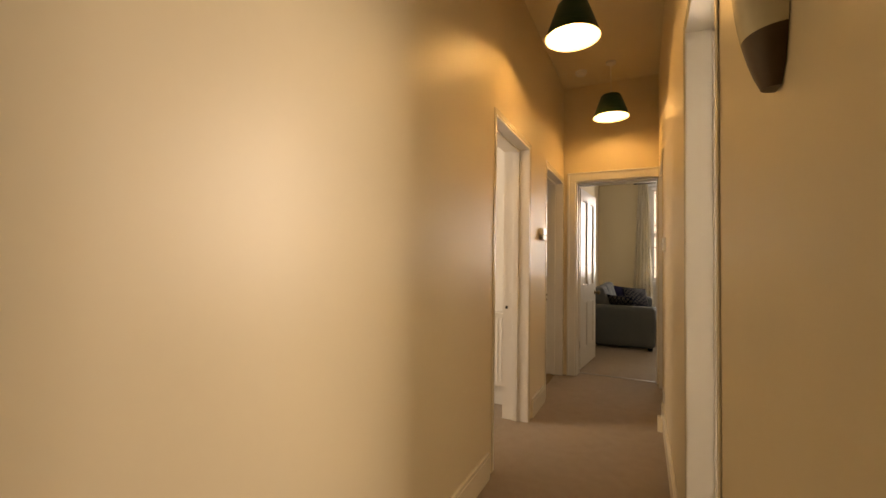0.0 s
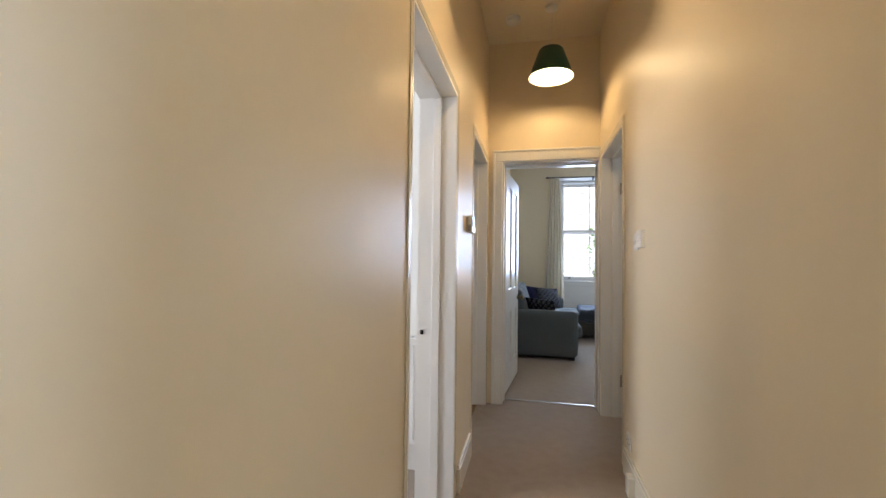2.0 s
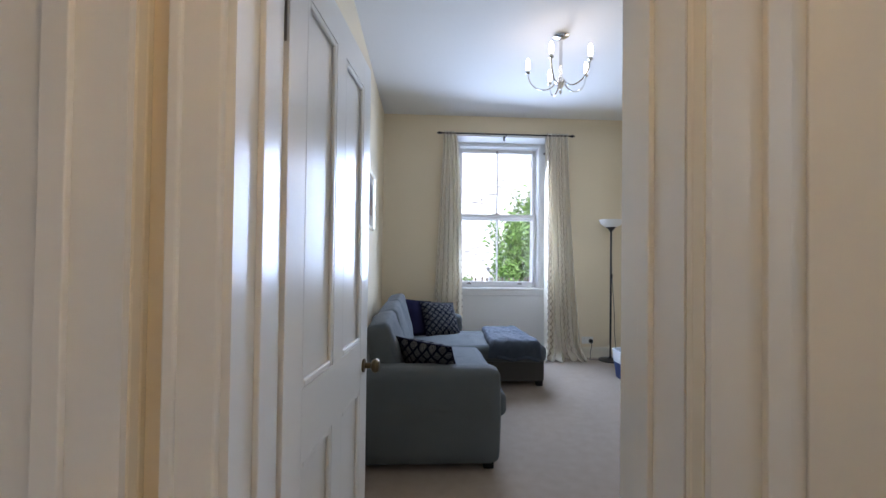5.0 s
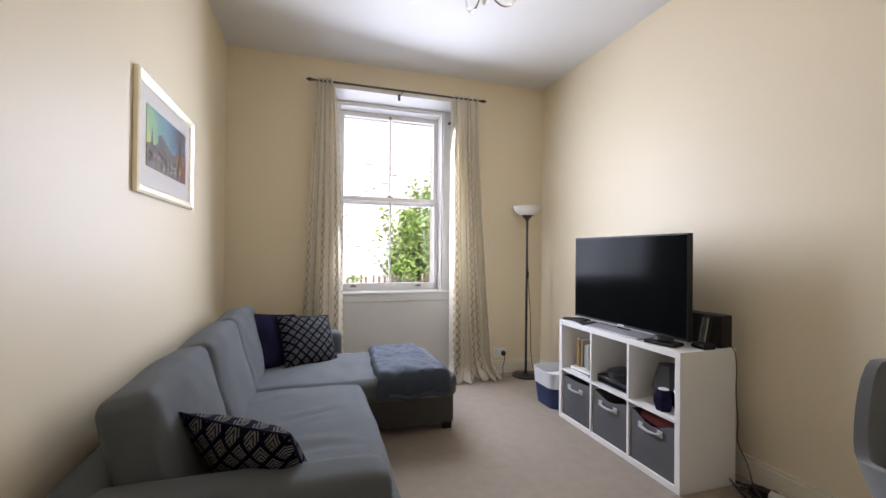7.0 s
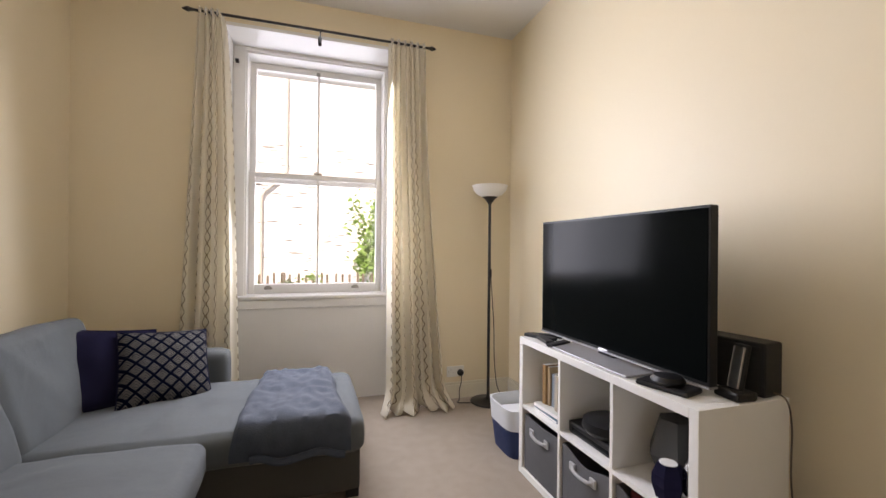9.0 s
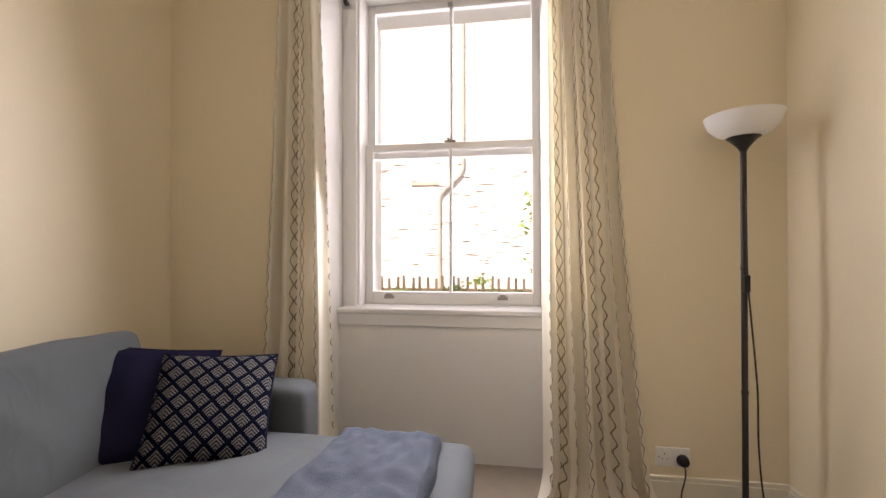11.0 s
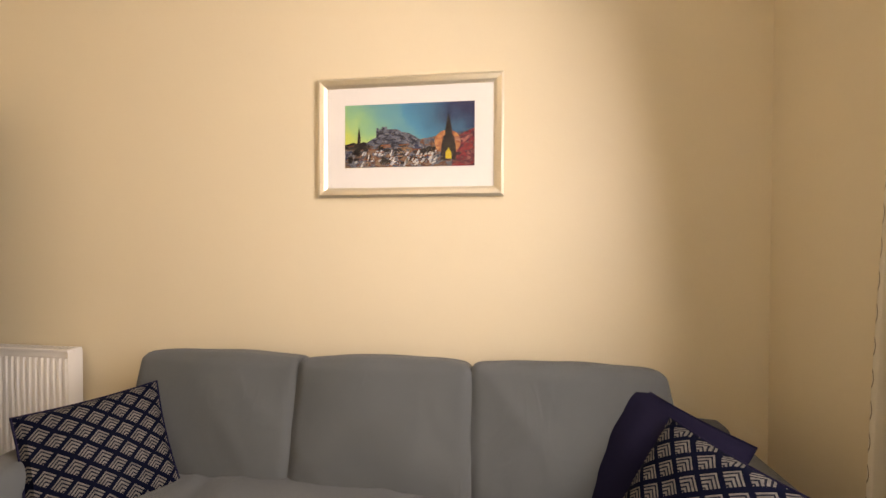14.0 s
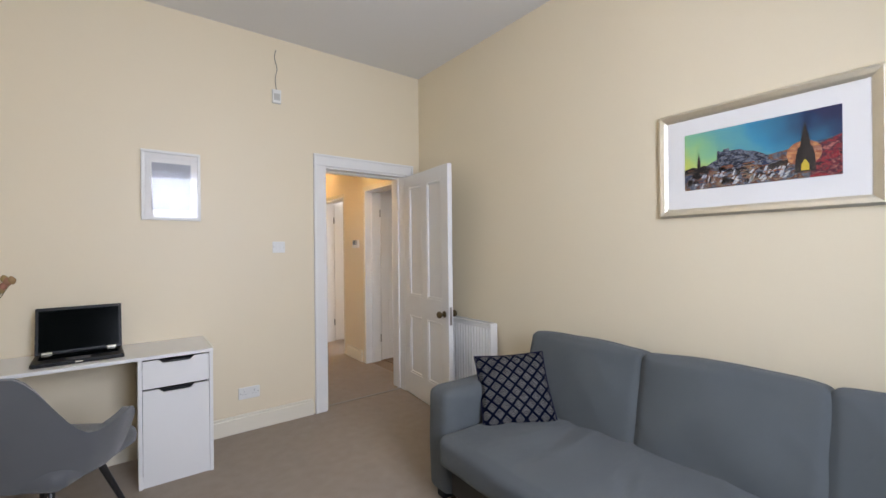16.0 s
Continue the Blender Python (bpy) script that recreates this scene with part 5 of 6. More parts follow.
# desk, laptop, chair
desk = thing("desk", "white laminate desk with a drawer pedestal by the wall", "desk", (1.845, 0.225, 0))
part("desktop", box(0, 1.17, 0.0, 0.465, 0.720, 0.74, 0.002), WHITE_LAM, desk)
part("pedestal_side", box(0.003, 0.022, 0.02, 0.462, 0, 0.720, 0.001), WHITE_LAM, desk)
part("pedestal_side", box(0.352, 0.371, 0.02, 0.462, 0, 0.720, 0.001), WHITE_LAM, desk)
part("pedestal_back", box(0.022, 0.352, 0.02, 0.03, 0, 0.720), WHITE_LAM, desk)
part("plinth", box(0.022, 0.352, 0.40, 0.45, 0, 0.045), WHITE_LAM, desk)


def scooped_front(x0, x1, z0, z1, y0, y1):
    """A drawer front whose top edge dips in the middle for the fingers."""
    bm = bmesh.new()
    xm = (x0 + x1) / 2
    top = [(x0, z1), (xm - 0.09, z1), (xm - 0.065, z1 - 0.022), (xm + 0.065, z1 - 0.022), (xm + 0.09, z1), (x1, z1)]
    outline = [(x0, z0)] + top + [(x1, z0)]
    f = bm.faces.new([bm.verts.new((a, y0, b)) for a, b in outline])
    r = bmesh.ops.extrude_face_region(bm, geom=[f])
    bmesh.ops.translate(bm, vec=(0, y1 - y0, 0), verts=[v for v in r["geom"] if isinstance(v, bmesh.types.BMVert)])
    return bm


part("drawer_front", scooped_front(0.024, 0.350, 0.555, 0.712, 0.444, 0.460), WHITE_LAM, desk)
part("door_front", scooped_front(0.024, 0.350, 0.048, 0.545, 0.444, 0.460), WHITE_LAM, desk)
# Solid black blocks paint the shade inside the drawer and the cupboard.
part("drawer_shade", box(0.03, 0.345, 0.05, 0.438, 0.56, 0.70), BLACK, desk, "black block for the shade inside the drawer")
part("cupboard_shade", box(0.03, 0.345, 0.05, 0.438, 0.06, 0.54), BLACK, desk, "black block for the shade inside the cupboard")
part("end_panel", box(1.145, 1.167, 0.02, 0.44, 0, 0.720, 0.001), WHITE_LAM, desk)

lap = thing("laptop", "open black laptop computer on the white desk", "laptop", (2.47, 0.50, 0.7405), 3)
part("keyboard_base", box(-0.19, 0.19, -0.14, 0.12, 0, 0.022, 0.006), BLACK, lap)
part("keys", box(-0.165, 0.165, -0.10, 0.03, 0.022, 0.0245), SCREEN, lap)
part("touchpad", box(-0.05, 0.05, 0.045, 0.105, 0.022, 0.0228), GREY_FELT, lap)
lid = part("lid", moved(box(-0.19, 0.19, -0.012, 0.0, 0, 0.262, 0.004), pose(0, -0.13, 0.02, 14, 0, 0)), BLACK, lap)
part("screen", moved(box(-0.176, 0.176, 0.0, 0.0015, 0.016, 0.245), pose(0, -0.13, 0.02, 14, 0, 0)), SCREEN, lid)
for s in (-1, 1):
    part("hinge_cap", box(s * 0.14 - 0.022, s * 0.14 + 0.022, -0.128, -0.112, 0.024, 0.034, 0.002), SILVER, lap, "silver hinge cap")
part("badge", box(-0.015, 0.015, 0.1205, 0.1215, 0.008, 0.014), SILVER, lap)

CHAIR = material("grey_felted_chair_fabric", (0.115, 0.118, 0.12), 0.9, vary=0.10, scale=10, bump=0.4, bump_scale=450, spec=0.2, sheen=0.3)
chair = thing("tub_chair", "grey fabric tub chair with black tapered legs", "chair", (2.54, 1.07, 0), -35)


def chair_shell():
    """A bucket: back high towards +y, arms falling away towards -y."""
    bm = bmesh.new()
    n, m = 44, 14
    skins = []
    for off in (0.0, -0.032):
        rows = []
        for i in range(n + 1):
            a = radians(-22 + 224 * i / n)
            back = max(0.0, math.sin(a))
            turned = abs(math.degrees(a) - 90)
            ease = max(0.0, min(1.0, (turned - 28) / 42))
            ease = ease * ease * (3 - 2 * ease)
            top = 0.875 - 0.275 * ease + 0.05 * max(0.0, (turned - 72) / 40)
            top -= 0.06 * max(0.0, (turned - 98) / 14) ** 2.5
            row = []
            for j in range(m + 1):
                v = j / m
                r = (0.222 + 0.083 * v ** 0.6) + off + (0.012 if off else 0) * (1 - abs(2 * v - 1))
                z = 0.40 + (top - 0.40) * v
                if off:
                    z += 0.0
                lean = 0.07 * back * v
                row.append(bm.verts.new((1.06 * r * math.cos(a), 0.98 * r * math.sin(a) + lean, z)))
            rows.append(row)
        skins.append(rows)
    o, q = skins
    for k, rows in enumerate(skins):
        for i in range(n):
            for j in range(m):
                f = (rows[i][j], rows[i + 1][j], rows[i + 1][j + 1], rows[i][j + 1])
                bm.faces.new(f if k == 0 else f[::-1])
    for i in range(n):
        bm.faces.new((o[i][m], o[i + 1][m], q[i + 1][m], q[i][m]))
        bm.faces.new((q[i][0], q[i + 1][0], o[i + 1][0], o[i][0]))
    for e in (0, n):
        for j in range(m):
            bm.faces.new((o[e][j], o[e][j + 1], q[e][j + 1], q[e][j]))
    return bm


part("shell", chair_shell(), CHAIR, chair, "", True)
part("seat", moved(soft_box(0.44, 0.46, 0.10, 0.045, 10, 0.02, 0.004), pose(0, -0.03, 0.385)), CHAIR, chair, "", True)
part("under_frame", box(-0.14, 0.14, -0.14, 0.14, 0.365, 0.39, 0.004), BLACK, chair)
for sx in (-1, 1):
    for sy in (-1, 1):
        part("leg", tube([(sx * 0.12, sy * 0.12, 0.375), (sx * 0.225, sy * 0.225, 0.0)], 0.016, 10, taper=0.009), BLACK_METAL, chair, "black tapered leg", True)


# things on the living room walls
sf = thing("framed_print", "small white framed glazed print above the desk", "picture", (2.018, DW1 + 0.002, 1.768))
pw, ph_ = 0.335, 0.46
for a, b, c, d in ((-pw / 2, pw / 2, ph_ / 2 - 0.018, ph_ / 2), (-pw / 2, pw / 2, -ph_ / 2, -ph_ / 2 + 0.018), (-pw / 2, -pw / 2 + 0.018, -ph_ / 2 + 0.018, ph_ / 2 - 0.018), (pw / 2 - 0.018, pw / 2, -ph_ / 2 + 0.018, ph_ / 2 - 0.018)):
    part("frame_rail", box(a, b, 0, 0.02, c, d, 0.003), WPLASTIC, sf)
part("backing", box(-pw / 2 + 0.018, pw / 2 - 0.018, 0.001, 0.006, -ph_ / 2 + 0.018, ph_ / 2 - 0.018), PAPER, sf)
part("print", box(-0.11, 0.11, 0.006, 0.0075, -0.16, 0.15), material("pale_grey_line_print", (0.34, 0.36, 0.40), 0.5, vary=0.5, scale=9), sf, "pale grey printed drawing")
gl = part("glazing", box(-pw / 2 + 0.018, pw / 2 - 0.018, 0.011, 0.013, -ph_ / 2 + 0.018, ph_ / 2 - 0.018), clear_glass("picture_glass", gloss=0.03), sf)
gl.visible_shadow = False


def plate(name, label, at, turn, w, h, rockers=0, pins=0, depth=0.009, group=""):
    """A wall plate facing +y at its origin."""
    p = thing(name, label, name.replace("_", " "), at, turn, group)
    part("plate", box(-w / 2, w / 2, 0, depth, -h / 2, h / 2, 0.003), WPLASTIC, p)
    for k in range(rockers):
        x = (k - (rockers - 1) / 2) * 0.03
        part("rocker", moved(box(-0.0085, 0.0085, 0, 0.006, -0.014, 0.014, 0.002), pose(x, depth - 0.001, 0, 6, 0, 0)), WPLASTIC, p)
    for s in (-1, 1):
        part("screw", box(s * w * 0.41 - 0.003, s * w * 0.41 + 0.003, depth, depth + 0.001, -0.003, 0.003), STEEL, p)
    for k in range(pins):
        x = (k - (pins - 1) / 2) * 0.07
        for dx, dz, a, b in ((0, 0.014, 0.003, 0.007), (-0.011, -0.008, 0.006, 0.003), (0.011, -0.008, 0.006, 0.003)):
            part("pin_slot", box(x + dx - a / 2, x + dx + a / 2, depth, depth + 0.0006, dz - b / 2, dz + b / 2), BLACK, p)
        part("rocker", moved(box(-0.006, 0.006, 0, 0.004, -0.009, 0.009, 0.0015), pose(x + 0.0, depth, 0.030 - 0.002, 6, 0, 0)), WPLASTIC, p)
    return p


plate("light_switch", "white double light switch plate by the doorway", (1.327, DW1, 1.355), 0, 0.092, 0.086, 2)
plate("power_socket", "white double power socket low on the wall", (1.548, DW1, 0.280), 0, 0.146, 0.086, 0, 2)
plate("power_socket", "white double power socket behind the floor lamp", (2.56, WW, 0.215), 180, 0.146, 0.086, 0, 2)
pl = thing("plug", "black plug in the socket beside the lamp", "plug", (2.60, WW - 0.009, 0.205), 180)
part("body", moved(lathe([(0.026, 0), (0.026, 0.012), (0.020, 0.028), (0.008, 0.034)], 16), Matrix.Rotation(radians(-90), 4, "X")), BLACK, pl, "", True)
part("flex", tube(curve_points([(0, 0.03, -0.015), (0.004, 0.04, -0.06), (0.02, 0.04, -0.13), (0.03, 0.07, -0.19), (0.06, 0.12, -0.196), (-0.05, 0.15, -0.196), (-0.14, 0.13, -0.196)], 8), 0.0035, 6), CABLE, pl, "", True)
bxr = thing("junction_box", "small white junction box with a wire running up", "junction box", (1.335, DW1, 2.515))
part("box", box(-0.032, 0.032, 0, 0.025, -0.052, 0.052, 0.004), WPLASTIC, bxr)
part("cover", box(-0.022, 0.022, 0.025, 0.029, -0.03, 0.02, 0.002), material("greyed_plastic", (0.5, 0.49, 0.45), 0.4), bxr)
part("wire", tube(curve_points([(-0.002, 0.006, 0.05), (0.006, 0.006, 0.14), (-0.008, 0.006, 0.22), (0.01, 0.006, 0.30), (0.0, 0.006, 0.36)], 8), 0.003, 6), material("grey_wire", (0.25, 0.22, 0.18), 0.6), bxr, "", True)


RAD_SLOT = material("shadowed_white_enamel", (0.42, 0.42, 0.41), 0.5, vary=0.05)


def radiator(label, at, turn, w, h=0.55, d=0.095):
    """A panel radiator on a wall; runs along +x, its front faces +y, its back is at y 0."""
    r = thing("radiator", label, "radiator", at, turn)
    fr = bmesh.new()
    n = max(6, round(w / 0.033))
    y1 = d
    pts = []
    for i in range(n):
        x = w * i / n
        q = w / n
        pts += [(x, y1 - 0.009), (x + q * 0.25, y1 - 0.009), (x + q * 0.38, y1), (x + q * 0.87, y1)]
    pts.append((w, y1 - 0.009))
    lo = [fr.verts.new((a, b, 0.03)) for a, b in pts]
    hi = [fr.verts.new((a, b, h - 0.03)) for a, b in pts]
    for i in range(len(pts) - 1):
        fr.faces.new((lo[i], lo[i + 1], hi[i + 1], hi[i]))
    bx(fr, 0, w, d - 0.02, d - 0.009, 0, 0.03, 0.003)
    bx(fr, 0, w, d - 0.02, d - 0.009, h - 0.03, h, 0.003)
    bx(fr, 0.001, w - 0.001, 0.028, d - 0.022, 0.02, h - 0.02)
    part("front_panel", fr, GLOSS, r)
    part("top_grille", box(-0.002, w + 0.002, 0.025, d + 0.002, h, h + 0.012, 0.003), GLOSS, r)
    for x in (-0.003, w - 0.001):
        part("end_cap", box(x, x + 0.004, 0.025, d, 0.0, h, 0.001), GLOSS, r)
    for k in range(int(w / 0.03) - 1):
        part("vent_slot", box(0.02 + k * 0.03, 0.035 + k * 0.03, 0.035, d - 0.012, h + 0.0118, h + 0.0126), RAD_SLOT, r)
    for x in (0.1, w - 0.1):
        part("bracket", box(x - 0.015, x + 0.015, 0.0, 0.03, 0.1, h - 0.1, 0.002), STEEL, r)
    v = lathe([(0.014, 0), (0.014, 0.03), (0.02, 0.035), (0.02, 0.075), (0.012, 0.08)], 14, (w + 0.025, d * 0.6, 0.02))
    part("valve", v, WPLASTIC, r, "", True)
    part("pipe", tube([(w + 0.025, d * 0.6, 0.03), (w + 0.025, d * 0.6, -at[2] + 0.002)], 0.0075, 10), STEEL, r, "", True)
    part("end_plug", tube([(w, d * 0.6, h - 0.035), (w + 0.012, d * 0.6, h - 0.035)], 0.011, 10), STEEL, r, "", True)
    return r


radiator("white panel radiator on the wall behind the open door", (LX0, 1.29, 0.20), -90, 0.56)

# chandelier
ch = thing("chandelier", "five-arm chrome chandelier with lit candle bulbs", "chandelier", (1.55, 2.45, ZC))
part("ceiling_rose", lathe([(0.06, 0), (0.06, -0.012), (0.045, -0.022), (0.01, -0.028)], 28), CHROME, ch, "", True)
part("stem", tube([(0, 0, -0.02), (0, 0, -0.35)], 0.012, 12), CHROME, ch, "", True)
part("finial", lathe([(0.012, -0.33), (0.028, -0.35), (0.032, -0.38), (0.02, -0.405), (0.010, -0.425), (0.014, -0.44), (0.003, -0.465)], 20), CHROME, ch, "", True)
for k in range(5):
    a = radians(72 * k + 20)
    c, s = math.cos(a), math.sin(a)
    prof = [(0.025, -0.35), (0.065, -0.40), (0.12, -0.42), (0.185, -0.40), (0.23, -0.35), (0.25, -0.28)]
    part("arm", tube(curve_points([(r * c, r * s, z) for r, z in prof], 6), 0.006, 8), CHROME, ch, "", True)
    part("cup", lathe([(0.006, 0), (0.018, 0.006), (0.02, 0.012), (0.012, 0.014), (0.012, 0.03)], 14, (0.25 * c, 0.25 * s, -0.285)), CHROME, ch, "", True)
    part("bulb", lathe([(0.012, 0), (0.017, 0.02), (0.017, 0.06), (0.010, 0.085), (0.002, 0.095)], 12, (0.25 * c, 0.25 * s, -0.255)), BULB_C, ch, "lit frosted candle bulb", True)

# cables by the shelf unit
heap = thing("cable_heap", "tangle of dark cables and adaptors on the carpet", "cables", (2.90, 1.93, 0))
rnd = random.Random(5)
for k in range(5):
    pts = []
    for q in range(9):
        a = q * 0.9 + k
        pts.append((0.07 * math.cos(a) * rnd.uniform(0.5, 1.2), 0.14 * math.sin(a) * rnd.uniform(0.5, 1.2) + 0.02 * k, 0.008 + 0.035 * rnd.random() * (q % 2)))
    part("cable", tube(curve_points(pts, 6), 0.0035, 6), CABLE, heap, "", True)
for x, y, a in ((0.02, 0.10, 20), (-0.03, -0.05, 60), (0.03, -0.16, -30)):
    part("adaptor", moved(box(-0.028, 0.028, -0.04, 0.04, 0.002, 0.045, 0.006), pose(x, y, 0, 0, 0, a)), BLACK, heap)
part("extension_lead", moved(box(-0.03, 0.03, -0.13, 0.13, 0.002, 0.035, 0.006), pose(0.06, -0.02, 0, 0, 0, 8)), WPLASTIC, heap, "white extension lead")
hang = thing("hanging_cable", "brown cable hanging down the shelf unit's side", "cable", (2.86, 2.135, 0))
part("cable", tube(curve_points([(0.0, 0.06, 0.745), (0.01, 0.0, 0.735), (0.02, -0.012, 0.65), (0.015, -0.014, 0.5), (0.03, -0.014, 0.35), (0.02, -0.02, 0.25), (0.05, -0.05, 0.14), (0.03, -0.10, 0.05), (0.02, -0.16, 0.008)], 8), 0.003, 6), material("brown_cable", (0.10, 0.07, 0.045), 0.5), hang, "", True)

# dried flowers at the desk's end
fv = thing("dried_flowers", "dried flowers in a slim vase on the desk", "flowers", (2.88, 0.40, 0.7405))
part("vase", lathe([(0.035, 0), (0.045, 0.06), (0.03, 0.14), (0.018, 0.18), (0.022, 0.19), (0.018, 0.19)], 20), WPLASTIC, fv, "", True)
for k in range(9):
    a, l = rnd.uniform(-2.6, 2.6), rnd.uniform(0.06, 0.16)
    tip = (l * math.cos(a + 1.57) - 0.02, l * math.sin(a) * 0.5, 0.36 + rnd.uniform(-0.06, 0.12))
    part("stem", tube(curve_points([(0, 0, 0.12), (tip[0] * 0.3, tip[1] * 0.3, 0.25), tip], 5), 0.002, 5), material("dry_stem", (0.16, 0.14, 0.06), 0.8), fv, "", True)
    hd = lathe([(0.004, -0.02), (0.014, -0.008), (0.017, 0.006), (0.009, 0.02), (0.002, 0.026)], 8)
    moved(hd, Matrix.Translation(tip) @ Matrix.Rotation(rnd.uniform(-0.7, 0.7), 4, "X") @ Matrix.Rotation(rnd.uniform(-0.7, 0.7), 4, "Y"))
    part("flower_head", hd, material("dried_flower", (0.35, 0.14 + 0.1 * rnd.random(), 0.10), 0.8, vary=0.3, scale=40), fv, "", True)


# ---- things: the hall ----
def hall_pendant(x, y, lift):
    p = thing("pendant_lamp", "green metal cone pendant lamp, white inside, lit", "pendant lamp", (x, y, lift), group="pendant lamps in the hall")
    part("ceiling_rose", lathe([(0.045, ZH - lift), (0.045, ZH - lift - 0.015), (0.02, ZH - lift - 0.03), (0.006, ZH - lift - 0.034)], 20), WPLASTIC, p, "", True)
    part("flex", tube([(0, 0, ZH - lift - 0.03), (0, 0, 2.70)], 0.003, 8), WPLASTIC, p, "white flex", True)
    part("bulb_holder", lathe([(0.006, 0.06), (0.018, 0.05), (0.02, 0.0), (0.016, -0.02)], 16, (0, 0, 2.665)), WPLASTIC, p, "", True)
    sh = part("shade", shell([(0.021, 2.693), (0.080, 2.688), (0.088, 2.678), (0.158, 2.485), (0.1565, 2.485), (0.086, 2.676), (0.079, 2.685), (0.021, 2.690)], 40), GREEN, p, "green enamelled cone shade", True)
    part("lining", shell([(0.1560, 2.4865), (0.0855, 2.6755), (0.0785, 2.6843), (0.021, 2.6892), (0.021, 2.6885), (0.078, 2.6833), (0.0845, 2.6748), (0.1550, 2.4865)], 40), WHITE_IN, sh, "white enamelled inside", True)
    part("bulb", lathe([(0.013, 0.05), (0.02, 0.035), (0.03, 0.01), (0.026, -0.014), (0.012, -0.026), (0.002, -0.028)], 16, (0, 0, 2.60)), BULB, p, "lit warm bulb", True)
    return p


for xx, yy, lift in ((0.545, -0.45, 0.03), (0.44, -2.05, -0.01)):
    hall_pendant(xx, yy, lift)
al = thing("smoke_alarm", "round white smoke alarm on the hall ceiling", "smoke alarm", (0.27, -0.36, ZH))
part("base", lathe([(0.055, 0), (0.055, -0.012), (0.05, -0.014)], 28), WPLASTIC, al, "", True)
part("cover", lathe([(0.05, -0.014), (0.048, -0.03), (0.035, -0.04), (0.005, -0.041)], 28), WPLASTIC, al, "", True)
tm = thing("thermostat", "white wall thermostat with a small grey display", "thermostat", (HL, -1.075, 1.40), -90)
part("back_plate", box(-0.06, 0.06, 0, 0.008, -0.042, 0.042, 0.002), WPLASTIC, tm)
part("case", box(-0.074, 0.074, 0.006, 0.030, -0.048, 0.048, 0.006), WPLASTIC, tm)
part("flap", box(-0.072, 0.072, 0.030, 0.034, -0.046, -0.012, 0.002), WPLASTIC, tm, "white hinged flap")
cov = part("cover", box(-0.050, 0.058, 0.030, 0.0345, -0.010, 0.046, 0.002), material("smoky_plastic_window", (0.22, 0.24, 0.25), 0.18, vary=0.08), tm, "smoky clear cover")
part("display", box(-0.022, 0.034, 0.0345, 0.0352, 0.004, 0.034, 0.001), material("grey_display", (0.045, 0.055, 0.06), 0.2), cov, "dark liquid crystal display")
for k in range(3):
    part("button", box(-0.044, -0.030, 0.0345, 0.037, 0.004 + 0.012 * k, 0.011 + 0.012 * k, 0.001), WPLASTIC, tm)
for k in range(5):
    part("vent", box(0.0742, 0.0748, 0.010, 0.028, -0.042 + k * 0.008, -0.038 + k * 0.008), BLACK, tm)
plate("light_switch", "white single light switch plate on the hall wall", (HR, -1.20, 1.295), 90, 0.086, 0.086, 1, group="hall switches")
plate("light_switch", "white double light switch plate on the hall wall", (HR, -1.305, 1.305), 90, 0.092, 0.086, 2, depth=0.02, group="hall switches")
plate("power_socket", "white power socket low on the hall wall", (HR, -1.03, 0.205), 90, 0.086, 0.086, 0, 1)
orn = bmesh.new()
n, m = 24, 16
grid = []
for j in range(m + 1):
    v = j / m
    wdt = 0.045 * math.sin(math.pi * (0.04 + 0.93 * v ** 0.75)) ** 0.6
    grid.append([orn.verts.new((-(0.004 + 0.045 * math.sin(math.pi * i / n) * math.sin(math.pi * min(1, v * 0.9 + 0.08)) ** 0.7), wdt * math.cos(math.pi * i / n), 0.32 * v)) for i in range(n + 1)])
for j in range(m):
    for i in range(n):
        f = orn.faces.new((grid[j][i], grid[j][i + 1], grid[j + 1][i + 1], grid[j + 1][i]))
        f.material_index = 1 if j >= 3 else 0
    orn.faces.new((grid[j][0], grid[j + 1][0], grid[j + 1][n], grid[j][n]))
for p, q in ((grid[0], True), (grid[m], False)):
    orn.faces.new(p if q else p[::-1])
moved(orn, Matrix.Translation((HR + 0.003, -3.91, 1.372)))
tagged(mesh_object("wall_ornament", orn, [material("dark_carved_wood", (0.09, 0.05, 0.02), 0.4, vary=0.3, scale=20), material("ivory_glaze", (0.75, 0.68, 0.5), 0.25, vary=0.08, scale=10)], True), "carved dark wooden wall ornament with an ivory face", "wall ornament")
for yy, zz in ((E1 - 0.02, 1.72), (E1 - 0.02, 0.90)):
    structure("hinge_plate", box(HR + 0.125, HR + 0.155, yy - 0.0035, yy - 0.0005, zz, zz + 0.085, 0.001), BRASS, "bare brass hinge plate on the door lining", "hinge")
for fx, fy, drops in ((HL - 0.165, K1 - 0.0225, (0.0, -0.05)), (HL - 0.165, B1 - 0.0225, (0.0,))):
    kp = thing("strike_plate", "small dark steel strike plate on the lining", "strike plate", (fx, fy, 0.83))
    for dz in drops:
        part("keep", box(-0.008, 0.008, -0.003, 0, dz - 0.012, dz + 0.010, 0.001), BLACK, kp)
    part("lip", box(-0.010, -0.004, -0.008, -0.003, -0.004, 0.004, 0.001), STEEL, kp)

